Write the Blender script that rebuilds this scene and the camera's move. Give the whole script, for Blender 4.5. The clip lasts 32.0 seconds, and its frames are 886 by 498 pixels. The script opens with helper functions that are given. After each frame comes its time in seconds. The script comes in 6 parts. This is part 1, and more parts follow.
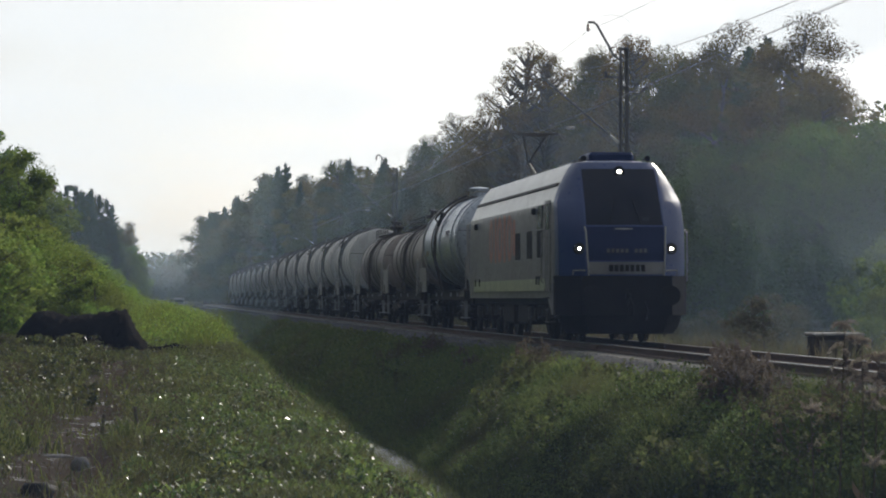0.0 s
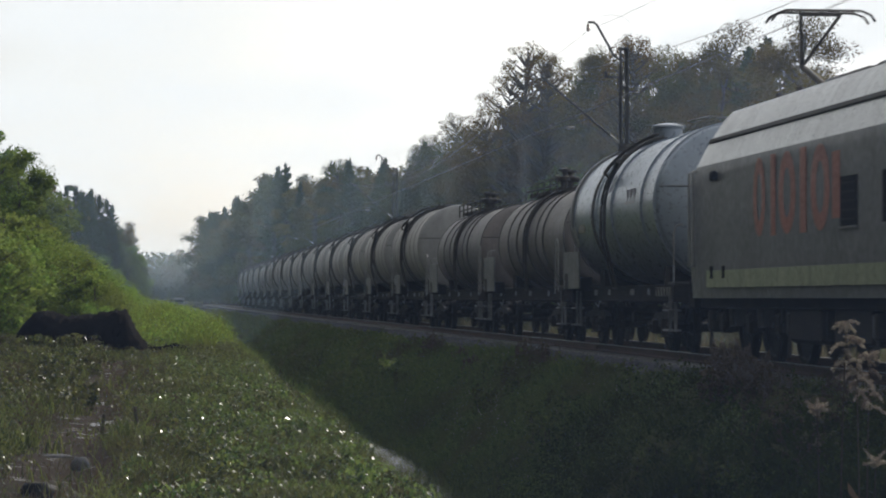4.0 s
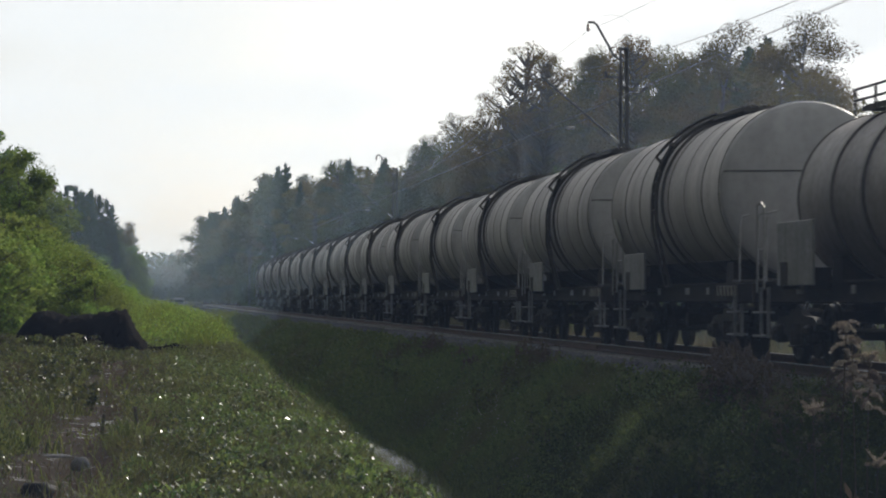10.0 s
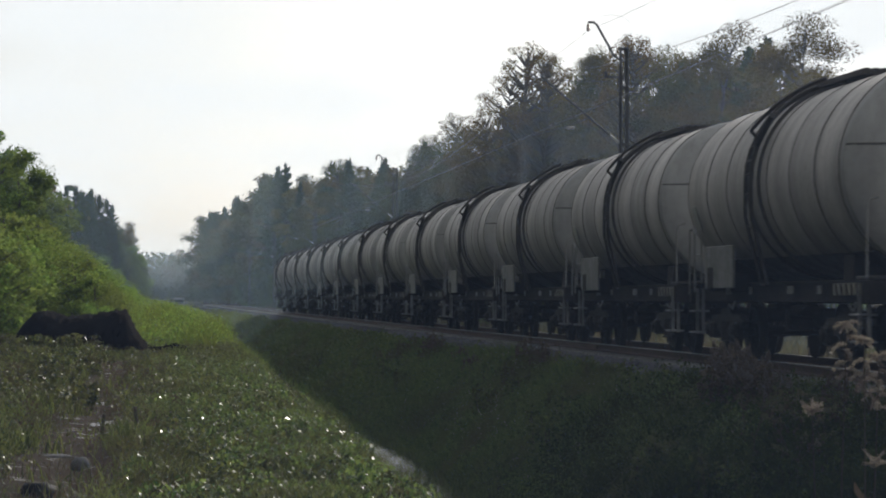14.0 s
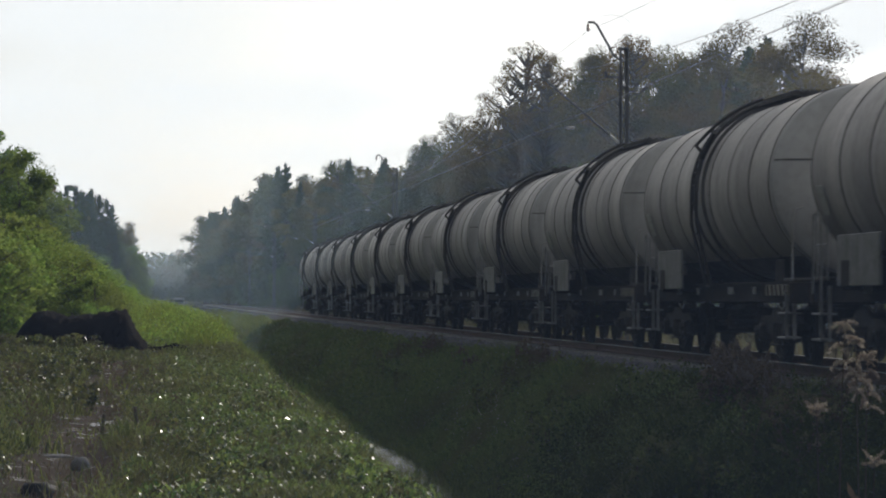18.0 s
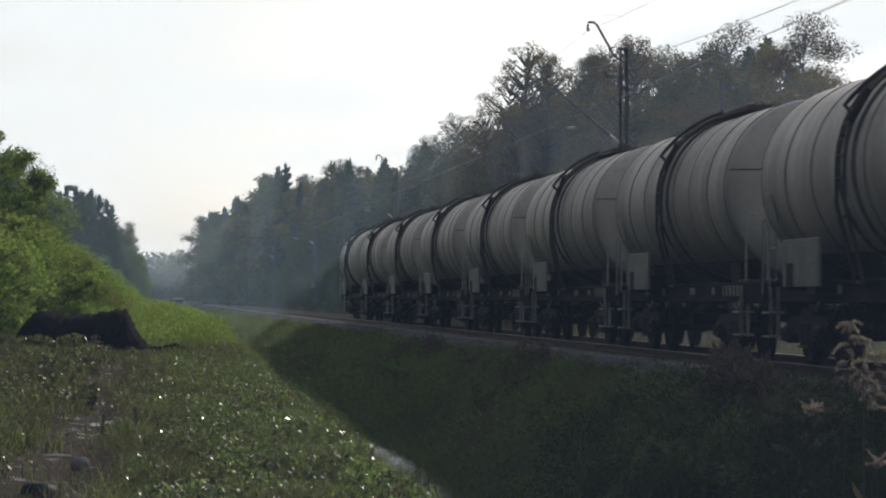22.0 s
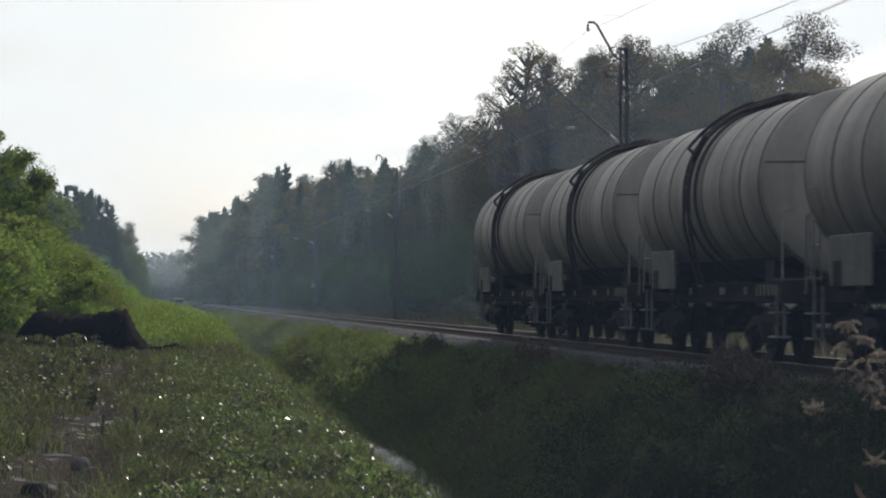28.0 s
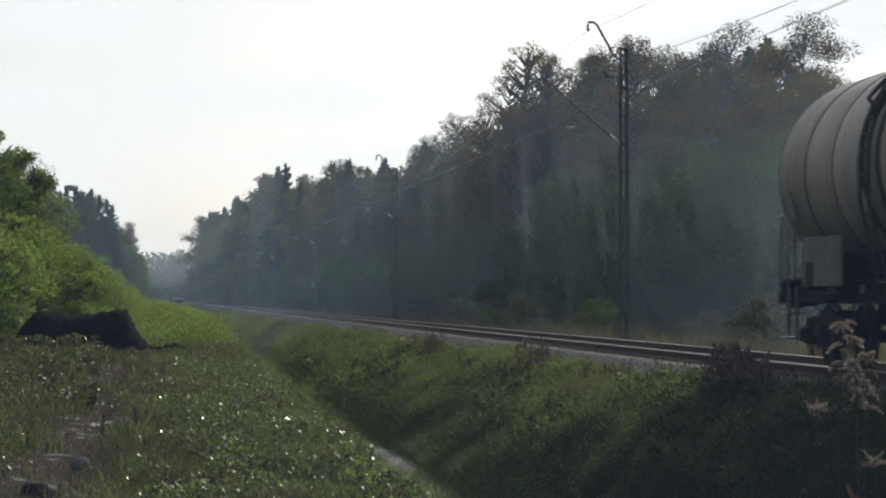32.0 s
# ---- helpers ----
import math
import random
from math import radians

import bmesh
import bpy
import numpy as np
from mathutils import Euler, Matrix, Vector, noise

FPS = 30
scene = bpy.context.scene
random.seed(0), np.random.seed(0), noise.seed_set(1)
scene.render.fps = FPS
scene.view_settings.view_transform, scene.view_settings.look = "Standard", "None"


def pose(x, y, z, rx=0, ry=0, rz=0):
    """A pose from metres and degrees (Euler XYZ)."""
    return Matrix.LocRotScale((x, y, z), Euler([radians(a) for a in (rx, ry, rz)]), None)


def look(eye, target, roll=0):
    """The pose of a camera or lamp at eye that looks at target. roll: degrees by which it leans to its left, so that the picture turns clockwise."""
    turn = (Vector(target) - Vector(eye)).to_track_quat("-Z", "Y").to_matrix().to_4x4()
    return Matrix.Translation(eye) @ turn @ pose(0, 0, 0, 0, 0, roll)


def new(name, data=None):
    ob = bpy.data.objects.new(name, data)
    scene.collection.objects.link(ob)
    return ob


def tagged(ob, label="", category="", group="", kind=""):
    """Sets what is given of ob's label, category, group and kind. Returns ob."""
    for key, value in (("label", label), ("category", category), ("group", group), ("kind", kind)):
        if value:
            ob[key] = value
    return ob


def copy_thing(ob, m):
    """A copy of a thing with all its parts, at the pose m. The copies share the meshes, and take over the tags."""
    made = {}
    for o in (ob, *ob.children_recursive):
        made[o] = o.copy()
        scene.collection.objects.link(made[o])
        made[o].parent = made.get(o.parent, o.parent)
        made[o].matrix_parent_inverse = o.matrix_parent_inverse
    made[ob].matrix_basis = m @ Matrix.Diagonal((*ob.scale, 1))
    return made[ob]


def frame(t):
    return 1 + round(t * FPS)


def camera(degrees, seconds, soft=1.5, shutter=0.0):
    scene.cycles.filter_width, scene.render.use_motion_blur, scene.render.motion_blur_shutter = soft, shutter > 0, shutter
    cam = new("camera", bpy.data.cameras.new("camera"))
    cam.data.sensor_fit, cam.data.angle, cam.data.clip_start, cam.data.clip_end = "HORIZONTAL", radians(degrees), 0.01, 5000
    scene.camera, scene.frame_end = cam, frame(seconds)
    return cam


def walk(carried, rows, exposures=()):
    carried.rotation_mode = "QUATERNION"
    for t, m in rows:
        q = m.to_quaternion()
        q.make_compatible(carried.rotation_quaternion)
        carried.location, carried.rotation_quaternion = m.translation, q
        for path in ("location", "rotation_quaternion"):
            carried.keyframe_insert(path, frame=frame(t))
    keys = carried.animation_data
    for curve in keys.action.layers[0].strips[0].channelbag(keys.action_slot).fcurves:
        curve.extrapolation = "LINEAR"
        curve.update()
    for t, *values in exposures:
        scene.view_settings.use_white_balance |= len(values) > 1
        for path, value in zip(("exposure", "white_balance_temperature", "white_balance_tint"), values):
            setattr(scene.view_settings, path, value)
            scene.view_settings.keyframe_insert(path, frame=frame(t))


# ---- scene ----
EXPO, SUN_E, SKY_E = 0.05, 3.3, 0.1
CLOUD = (9.55, 9.75, 9.75, 1.0)
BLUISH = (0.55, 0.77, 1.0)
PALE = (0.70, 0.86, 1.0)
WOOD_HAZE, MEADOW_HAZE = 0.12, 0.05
# Haze sheets: distance, strength, tint; the nearest veils all dark tones with blue.
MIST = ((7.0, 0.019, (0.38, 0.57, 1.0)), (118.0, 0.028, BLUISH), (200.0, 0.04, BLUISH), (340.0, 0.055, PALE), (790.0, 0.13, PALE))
PSI = radians(6.317)
cam = camera(18.94, 32.0, soft=2.0, shutter=0.5)
EYE = Vector((0.0, 0.0, 1.0))
VIEW = look(EYE, EYE + Vector((math.sin(PSI), math.cos(PSI), 0.0185)) * 100)
walk(cam, [(0.0, VIEW), (32.0, VIEW)], [(0.0, EXPO), (32.0, EXPO)])

# ---- light: hazy back light from beyond the right-hand wood ----
SUN_AZ, SUN_EL = radians(34), radians(27)      # clockwise from the track's heading (+y)
SUN_WAY = Vector((math.sin(SUN_AZ) * math.cos(SUN_EL), math.cos(SUN_AZ) * math.cos(SUN_EL), math.sin(SUN_EL)))
sun = new("sun", bpy.data.lights.new("sun", "SUN"))
sun.data.energy, sun.data.angle, sun.data.color = SUN_E, radians(0.9), (1.0, 0.93, 0.82)
sun.matrix_world = look((0, 0, 50), Vector((0, 0, 50)) - SUN_WAY)

world = bpy.data.worlds.new("world")
scene.world = world
world.use_nodes = True
wn, wl = world.node_tree.nodes, world.node_tree.links
wn.clear()
sky = wn.new("ShaderNodeTexSky")
sky.sky_type, sky.sun_disc = "NISHITA", False
sky.sun_elevation, sky.sun_rotation = SUN_EL, SUN_AZ
sky.dust_density, sky.air_density, sky.ozone_density, sky.altitude = 2.5, 1.0, 1.0, 120
tc = wn.new("ShaderNodeTexCoord")
mp = wn.new("ShaderNodeMapping")
mp.inputs["Scale"].default_value = (5.0, 5.0, 16.0)
mp.inputs["Location"].default_value = (1.3, 0.2, 0.6)
cl = wn.new("ShaderNodeTexNoise")
cl.inputs["Scale"].default_value, cl.inputs["Detail"].default_value, cl.inputs["Roughness"].default_value = 1.3, 5, 0.5
ramp = wn.new("ShaderNodeValToRGB")
ramp.color_ramp.elements[0].position, ramp.color_ramp.elements[1].position = 0.40, 0.64
ramp.color_ramp.elements[0].color = (0.12, 0.12, 0.12, 1)
hsv = wn.new("ShaderNodeHueSaturation")
hsv.inputs["Saturation"].default_value = 0.38
veil = wn.new("ShaderNodeMix")
veil.data_type, veil.blend_type = "RGBA", "MIX"
veil.inputs[7].default_value = CLOUD
bg = wn.new("ShaderNodeBackground")
bg.inputs["Strength"].default_value = SKY_E
wo = wn.new("ShaderNodeOutputWorld")
wl.new(tc.outputs["Generated"], mp.inputs["Vector"])
wl.new(mp.outputs["Vector"], cl.inputs["Vector"])
wl.new(cl.outputs["Fac"], ramp.inputs["Fac"])
wl.new(sky.outputs["Color"], hsv.inputs["Color"])
wl.new(ramp.outputs["Color"], veil.inputs[0])
wl.new(hsv.outputs["Color"], veil.inputs[6])
# thin cloud scatters the sun's light forward, so the sky fades away from the sun
dotn = wn.new("ShaderNodeVectorMath")
dotn.operation = "DOT_PRODUCT"
dotn.inputs[1].default_value = SUN_WAY
fade = wn.new("ShaderNodeMapRange")
fade.inputs[1].default_value, fade.inputs[2].default_value, fade.inputs[3].default_value, fade.inputs[4].default_value = -0.4, 0.95, 0.62, 1.0
tint = wn.new("ShaderNodeVectorMath")
tint.operation = "SCALE"
wl.new(tc.outputs["Generated"], dotn.inputs[0])
wl.new(dotn.outputs["Value"], fade.inputs[0])
wl.new(veil.outputs[2], tint.inputs[0])
wl.new(fade.outputs[0], tint.inputs["Scale"])
wl.new(tint.outputs[0], bg.inputs["Color"])
wl.new(bg.outputs["Background"], wo.inputs["Surface"])


# ---- mesh tools ----
class Geo:
    """Vertices and faces of one mesh; m is a material slot per face."""

    def __init__(self):
        self.v, self.f, self.m, self.slot = [], [], [], 0

    def add(self, verts, faces):
        n = len(self.v)
        self.v += [tuple(p) for p in verts]
        self.f += [tuple(i + n for i in q) for q in faces]
        self.m += [self.slot] * len(faces)
        return self

    def box(self, c, s, bev=0.0, rot=None):
        hx, hy, hz = s[0] / 2, s[1] / 2, s[2] / 2
        b = min(bev, hx * 0.9, hy * 0.9, hz * 0.9)
        vs, fs = [], []
        if b <= 0:
            vs = [(x * hx, y * hy, z * hz) for x in (-1, 1) for y in (-1, 1) for z in (-1, 1)]
            fs = [(0, 1, 3, 2), (4, 6, 7, 5), (0, 4, 5, 1), (2, 3, 7, 6), (0, 2, 6, 4), (1, 5, 7, 3)]
        else:
            ids = {}
            for x in (-1, 1):
                for y in (-1, 1):
                    for z in (-1, 1):
                        for k in range(3):
                            ids[x, y, z, k] = len(vs)
                            vs.append((x * (hx - (0 if k == 0 else b)), y * (hy - (0 if k == 1 else b)), z * (hz - (0 if k == 2 else b))))
            for s1 in (-1, 1):
                fs.append([ids[s1, -1, -1, 0], ids[s1, 1, -1, 0], ids[s1, 1, 1, 0], ids[s1, -1, 1, 0]][::s1])
                fs.append([ids[-1, s1, -1, 1], ids[-1, s1, 1, 1], ids[1, s1, 1, 1], ids[1, s1, -1, 1]][::s1])
                fs.append([ids[-1, -1, s1, 2], ids[1, -1, s1, 2], ids[1, 1, s1, 2], ids[-1, 1, s1, 2]][::s1])
            for a in (-1, 1):
                for c2 in (-1, 1):
                    fs.append([ids[a, c2, -1, 0], ids[a, c2, 1, 0], ids[a, c2, 1, 1], ids[a, c2, -1, 1]][::-a * c2])
                    fs.append([ids[a, -1, c2, 0], ids[a, 1, c2, 0], ids[a, 1, c2, 2], ids[a, -1, c2, 2]][::a * c2])
                    fs.append([ids[-1, a, c2, 1], ids[1, a, c2, 1], ids[1, a, c2, 2], ids[-1, a, c2, 2]][::-a * c2])
            for x in (-1, 1):
                for y in (-1, 1):
                    for z in (-1, 1):
                        fs.append([ids[x, y, z, 0], ids[x, y, z, 1], ids[x, y, z, 2]][::x * y * z])
        if rot is not None:
            vs = [rot @ Vector(p) for p in vs]
        return self.add([(p[0] + c[0], p[1] + c[1], p[2] + c[2]) for p in vs], fs)

    def rings(self, rings, closed=True, caps=True):
        """A skin over rings of equally many points."""
        n = len(rings[0])
        vs = [p for r in rings for p in r]
        fs = []
        for i in range(len(rings) - 1):
            for k in range(n if closed else n - 1):
                a, b = i * n + k, i * n + (k + 1) % n
                fs.append((a, b, b + n, a + n))
        if caps:
            fs.append(tuple(range(n))[::-1])
            fs.append(tuple(range((len(rings) - 1) * n, len(rings) * n)))
        return self.add(vs, fs)

    def tube(self, pts, r, n=8, caps=True):
        """A round bar along points; r is one radius or one for each point."""
        pts = [Vector(p) for p in pts]
        rs = r if isinstance(r, (list, tuple)) else [r] * len(pts)
        rings = []
        side = None
        for i, p in enumerate(pts):
            d = (pts[min(i + 1, len(pts) - 1)] - pts[max(i - 1, 0)]).normalized()
            if side is None:
                side = d.orthogonal().normalized()
            side = (side - d * side.dot(d)).normalized()
            up = d.cross(side)
            rings.append([p + (side * math.cos(6.28319 * k / n) + up * math.sin(6.28319 * k / n)) * rs[i] for k in range(n)])
        return self.rings(rings, True, caps)

    def lathe(self, prof, axis="y", c=(0, 0, 0), n=24):
        """A turned body: prof is a list of (along, radius)."""
        rings = []
        for a, r in prof:
            ring = []
            for k in range(n):
                u, w = r * math.cos(6.28319 * k / n), r * math.sin(6.28319 * k / n)
                p = {"y": (u, a, w), "x": (a, w, u), "z": (w, u, a)}[axis]
                ring.append((p[0] + c[0], p[1] + c[1], p[2] + c[2]))
            rings.append(ring)
        return self.rings(rings)

    def mesh(self, name, mats, smooth=30):
        me = bpy.data.meshes.new(name)
        me.from_pydata(self.v, [], self.f)
        for q in (mats if isinstance(mats, (list, tuple)) else [mats]):
            me.materials.append(q)
        if max(self.m, default=0):
            me.polygons.foreach_set("material_index", self.m)
        bm = bmesh.new()
        bm.from_mesh(me)
        bmesh.ops.recalc_face_normals(bm, faces=bm.faces)
        bm.to_mesh(me)
        bm.free()
        if smooth:
            me.polygons.foreach_set("use_smooth", [True] * len(me.polygons))
            me.set_sharp_from_angle(angle=radians(smooth))
        return me


def part(name, geo, material, parent, label="", smooth=30):
    """One mesh object under a thing or a part."""
    data = geo if isinstance(geo, bpy.types.Mesh) else geo.mesh(name, material, smooth)
    ob = new(name, data)
    ob.parent = parent
    return tagged(ob, label) if label else ob


def put(ob, x=0, y=0, z=0, rx=0, ry=0, rz=0):
    ob.matrix_basis = pose(x, y, z, rx, ry, rz)
    return ob


def sheet(name, verts, faces, material, mats=None):
    """A big mesh from arrays: verts (n, 3), faces (k, 3 or 4)."""
    me = bpy.data.meshes.new(name)
    k = faces.shape[1]
    me.vertices.add(len(verts))
    me.vertices.foreach_set("co", np.ascontiguousarray(verts, dtype=np.float32).ravel())
    me.loops.add(faces.size)
    me.loops.foreach_set("vertex_index", np.ascontiguousarray(faces, dtype=np.int32).ravel())
    me.polygons.add(len(faces))
    me.polygons.foreach_set("loop_start", np.arange(0, faces.size, k, dtype=np.int32))
    for q in (material if isinstance(material, (list, tuple)) else [material]):
        me.materials.append(q)
    if mats is not None:
        me.polygons.foreach_set("material_index", np.ascontiguousarray(mats, dtype=np.int32))
    me.update(calc_edges=True)
    me.validate()
    return me


# ---- materials ----
def nodes_of(name):
    m = bpy.data.materials.new(name)
    m.use_nodes = True
    nt = m.node_tree
    b = nt.nodes["Principled BSDF"]
    return m, nt.nodes, nt.links, b


def noise_node(n, l, scale, detail=4, rough=0.55, vec=None, stretch=None):
    t = n.new("ShaderNodeTexNoise")
    t.inputs["Scale"].default_value, t.inputs["Detail"].default_value, t.inputs["Roughness"].default_value = scale, detail, rough
    if vec is not None:
        if stretch:
            mp_ = n.new("ShaderNodeMapping")
            mp_.inputs["Scale"].default_value = stretch
            l.new(vec, mp_.inputs["Vector"])
            vec = mp_.outputs["Vector"]
        l.new(vec, t.inputs["Vector"])
    return t


def mix_node(n, l, fac, a, b, mode="MIX"):
    x = n.new("ShaderNodeMix")
    x.data_type, x.blend_type = "RGBA", mode
    for sock, val in ((x.inputs[0], fac), (x.inputs[6], a), (x.inputs[7], b)):
        if hasattr(val, "is_linked"):
            l.new(val, sock)
        elif isinstance(val, (int, float)):
            sock.default_value = val
        else:
            sock.default_value = (*val, 1.0)
    return x.outputs[2]


def ramp_node(n, l, src, lo, hi, a=0.0, b=1.0):
    r = n.new("ShaderNodeMapRange")
    r.inputs[1].default_value, r.inputs[2].default_value, r.inputs[3].default_value, r.inputs[4].default_value = lo, hi, a, b
    l.new(src, r.inputs[0])
    return r.outputs[0]


def surface(name, base, worn, rough=0.6, metal=0.0, scale=1.2, fine=14.0, bump=0.15, streak=0.0, dirt=(0.05, 0.045, 0.04), dirt_amount=0.35, shift=0.0, spec=0.5, panels=0.0):
    """A weathered solid: base colour mottled with worn, a finer grain, grime and streaks running down."""
    m, n, l, b = nodes_of(name)
    own = n.new("ShaderNodeObjectInfo")
    place = n.new("ShaderNodeVectorMath")
    place.operation = "MULTIPLY_ADD"
    place.inputs[1].default_value = (0.0, 37.0, 0.0)
    l.new(own.outputs["Random"], place.inputs[0])
    l.new(n.new("ShaderNodeTexCoord").outputs["Object"], place.inputs[2])
    tcn = place.outputs[0]
    big = noise_node(n, l, scale, 5, 0.6, tcn)
    col = mix_node(n, l, ramp_node(n, l, big.outputs["Fac"], 0.38, 0.66), base, worn)
    sm = noise_node(n, l, fine, 4, 0.65, tcn)
    grime = ramp_node(n, l, sm.outputs["Fac"], 0.45, 0.75, 0.0, dirt_amount)
    col = mix_node(n, l, grime, col, dirt)
    if streak:
        st = noise_node(n, l, 2.2, 4, 0.6, tcn, (1.0, 2.4, 0.22))
        col = mix_node(n, l, ramp_node(n, l, st.outputs["Fac"], 0.46, 0.72, 0.0, streak), col, dirt)
    if panels:
        pa = noise_node(n, l, 1.0, 2, 0.5, tcn, (0.05, 1.3, 0.12))
        col = mix_node(n, l, ramp_node(n, l, pa.outputs["Fac"], 0.42, 0.6, 0.0, panels), col, dirt)
    if shift:
        oi = n.new("ShaderNodeObjectInfo")
        hs = n.new("ShaderNodeHueSaturation")
        l.new(ramp_node(n, l, oi.outputs["Random"], 0, 1, 1 - shift, 1 + shift), hs.inputs["Value"])
        l.new(col, hs.inputs["Color"])
        col = hs.outputs["Color"]
    l.new(col, b.inputs["Base Color"])
    l.new(ramp_node(n, l, sm.outputs["Fac"], 0.3, 0.7, rough - 0.1, min(1.0, rough + 0.15)), b.inputs["Roughness"])
    b.inputs["Metallic"].default_value = metal
    b.inputs["Specular IOR Level"].default_value = spec
    if bump:
        bp = n.new("ShaderNodeBump")
        bp.inputs["Strength"].default_value, bp.inputs["Distance"].default_value = bump, 0.02
        l.new(sm.outputs["Fac"], bp.inputs["Height"])
        l.new(bp.outputs["Normal"], b.inputs["Normal"])
    return m


def foliage(name, cols, rough=0.45, through_light=0.4, scale=0.6, gloss=0.5):
    """Leaves and blades: three colours mixed leaf by leaf and patch by patch, lit through from behind."""
    m, n, l, b = nodes_of(name)
    geo = n.new("ShaderNodeNewGeometry")
    rnd = geo.outputs["Random Per Island"]
    pn = noise_node(n, l, scale, 3, 0.6, geo.outputs["Position"])
    oi = n.new("ShaderNodeObjectInfo")
    col = mix_node(n, l, ramp_node(n, l, rnd, 0.25, 0.8), cols[0], cols[1])
    col = mix_node(n, l, ramp_node(n, l, pn.outputs["Fac"], 0.46, 0.64), col, cols[2])
    hs = n.new("ShaderNodeHueSaturation")
    l.new(ramp_node(n, l, oi.outputs["Random"], 0, 1, 0.75, 1.25), hs.inputs["Value"])
    l.new(ramp_node(n, l, oi.outputs["Random"], 0, 1, 0.485, 0.512), hs.inputs["Hue"])
    l.new(col, hs.inputs["Color"])
    l.new(hs.outputs["Color"], b.inputs["Base Color"])
    b.inputs["Roughness"].default_value = rough
    b.inputs["Specular IOR Level"].default_value = gloss
    tr = n.new("ShaderNodeBsdfTranslucent")
    l.new(hs.outputs["Color"], tr.inputs["Color"])
    mx = n.new("ShaderNodeMixShader")
    mx.inputs[0].default_value = through_light
    l.new(b.outputs[0], mx.inputs[1])
    l.new(tr.outputs[0], mx.inputs[2])
    l.new(mx.outputs[0], n["Material Output"].inputs["Surface"])
    return m


def glow(name, col, strength):
    m, n, l, b = nodes_of(name)
    b.inputs["Base Color"].default_value = (0.8, 0.8, 0.8, 1)
    b.inputs["Emission Color"].default_value = (*col, 1)
    b.inputs["Emission Strength"].default_value = strength
    return m


M_TANK = surface("dusty_cream_cladding", (0.5, 0.475, 0.452), (0.41, 0.388, 0.372), 0.55, 0.0, 0.7, 9.0, 0.03, 0.3, (0.15, 0.132, 0.122), 0.2, 0.12, spec=0.12, panels=0.3)
# belly colour holds the underside's shade as well as soot
M_BELLY = surface("shaded_sooty_belly", (0.085, 0.08, 0.077), (0.15, 0.138, 0.13), 0.6, 0.0, 1.1, 8.0, 0.08, 0.3, (0.035, 0.032, 0.03), 0.4, 0.15, spec=0.2)
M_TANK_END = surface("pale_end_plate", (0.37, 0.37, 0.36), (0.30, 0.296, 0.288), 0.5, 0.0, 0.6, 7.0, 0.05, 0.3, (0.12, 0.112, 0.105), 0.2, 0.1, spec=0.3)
M_BAND = surface("cladding_band", (0.11, 0.105, 0.098), (0.08, 0.075, 0.07), 0.65, 0.0, 2.0, 20.0, 0.1, spec=0.2)
M_BROWN = surface("sooty_brown_tank", (0.235, 0.212, 0.2), (0.17, 0.154, 0.147), 0.5, 0.0, 0.8, 9.0, 0.04, 0.3, (0.085, 0.077, 0.072), 0.25, 0.12, spec=0.15)
M_SILVER = surface("blue_grey_tank", (0.36, 0.41, 0.48), (0.3, 0.345, 0.41), 0.3, 0.4, 0.8, 9.0, 0.0, 0.25, (0.17, 0.18, 0.2), 0.1, spec=0.25)
M_FRAME = surface("sooty_underframe", (0.02, 0.019, 0.018), (0.034, 0.027, 0.022), 0.8, 0.0, 3.0, 20.0, 0.25, spec=0.2)
M_BOGIE = surface("greasy_bogie", (0.018, 0.017, 0.017), (0.03, 0.025, 0.02), 0.7, 0.0, 4.0, 25.0, 0.3, spec=0.25)
M_BOARD = surface("pale_grey_board", (0.22, 0.22, 0.21), (0.15, 0.15, 0.14), 0.6, 0.0, 2.5, 16.0, 0.1, 0.5)
M_RAILING = surface("pale_handrail", (0.27, 0.27, 0.26), (0.18, 0.18, 0.17), 0.5, 0.1, 5.0, 30.0, 0.05)
M_DARK = surface("dark_walkway_steel", (0.045, 0.043, 0.04), (0.07, 0.06, 0.05), 0.7, 0.2, 5.0, 30.0, 0.2)
# White paint greyed for the sides' shade; roof lightened for the sky above it.
M_WHITE = surface("shaded_white_loco_paint", (0.19, 0.192, 0.197), (0.15, 0.15, 0.152), 0.42, 0.0, 0.6, 8.0, 0.03, 0.3, (0.08, 0.076, 0.072), 0.2, spec=0.22)
M_ROOF = surface("sky_lit_grey_roof", (0.78, 0.79, 0.79), (0.66, 0.66, 0.66), 0.32, 0.0, 1.0, 10.0, 0.05, 0.2)
M_BLUE = surface("deep_blue_paint", (0.012, 0.034, 0.13), (0.01, 0.028, 0.11), 0.34, 0.0, 0.7, 9.0, 0.0, 0.0, (0.012, 0.022, 0.06), 0.2, spec=0.4)
M_BLACK = surface("black_skirt_paint", (0.008, 0.0085, 0.011), (0.013, 0.013, 0.014), 0.75, 0.0, 2.0, 16.0, 0.08, 0.0, (0.02, 0.018, 0.016), 0.3, spec=0.12)
M_NAVY = surface("dark_navy_panel", (0.006, 0.015, 0.065), (0.005, 0.012, 0.052), 0.4, 0.0, 0.7, 9.0, 0.0, 0.0, (0.005, 0.01, 0.04), 0.2, spec=0.12)
M_GREEN = surface("pale_green_stripe", (0.40, 0.44, 0.27), (0.33, 0.37, 0.22), 0.45, 0.0, 1.5, 12.0, 0.04, 0.4)
M_RED = surface("faded_red_lettering", (0.42, 0.14, 0.10), (0.35, 0.13, 0.10), 0.45, 0.0, 1.5, 12.0, 0.03)
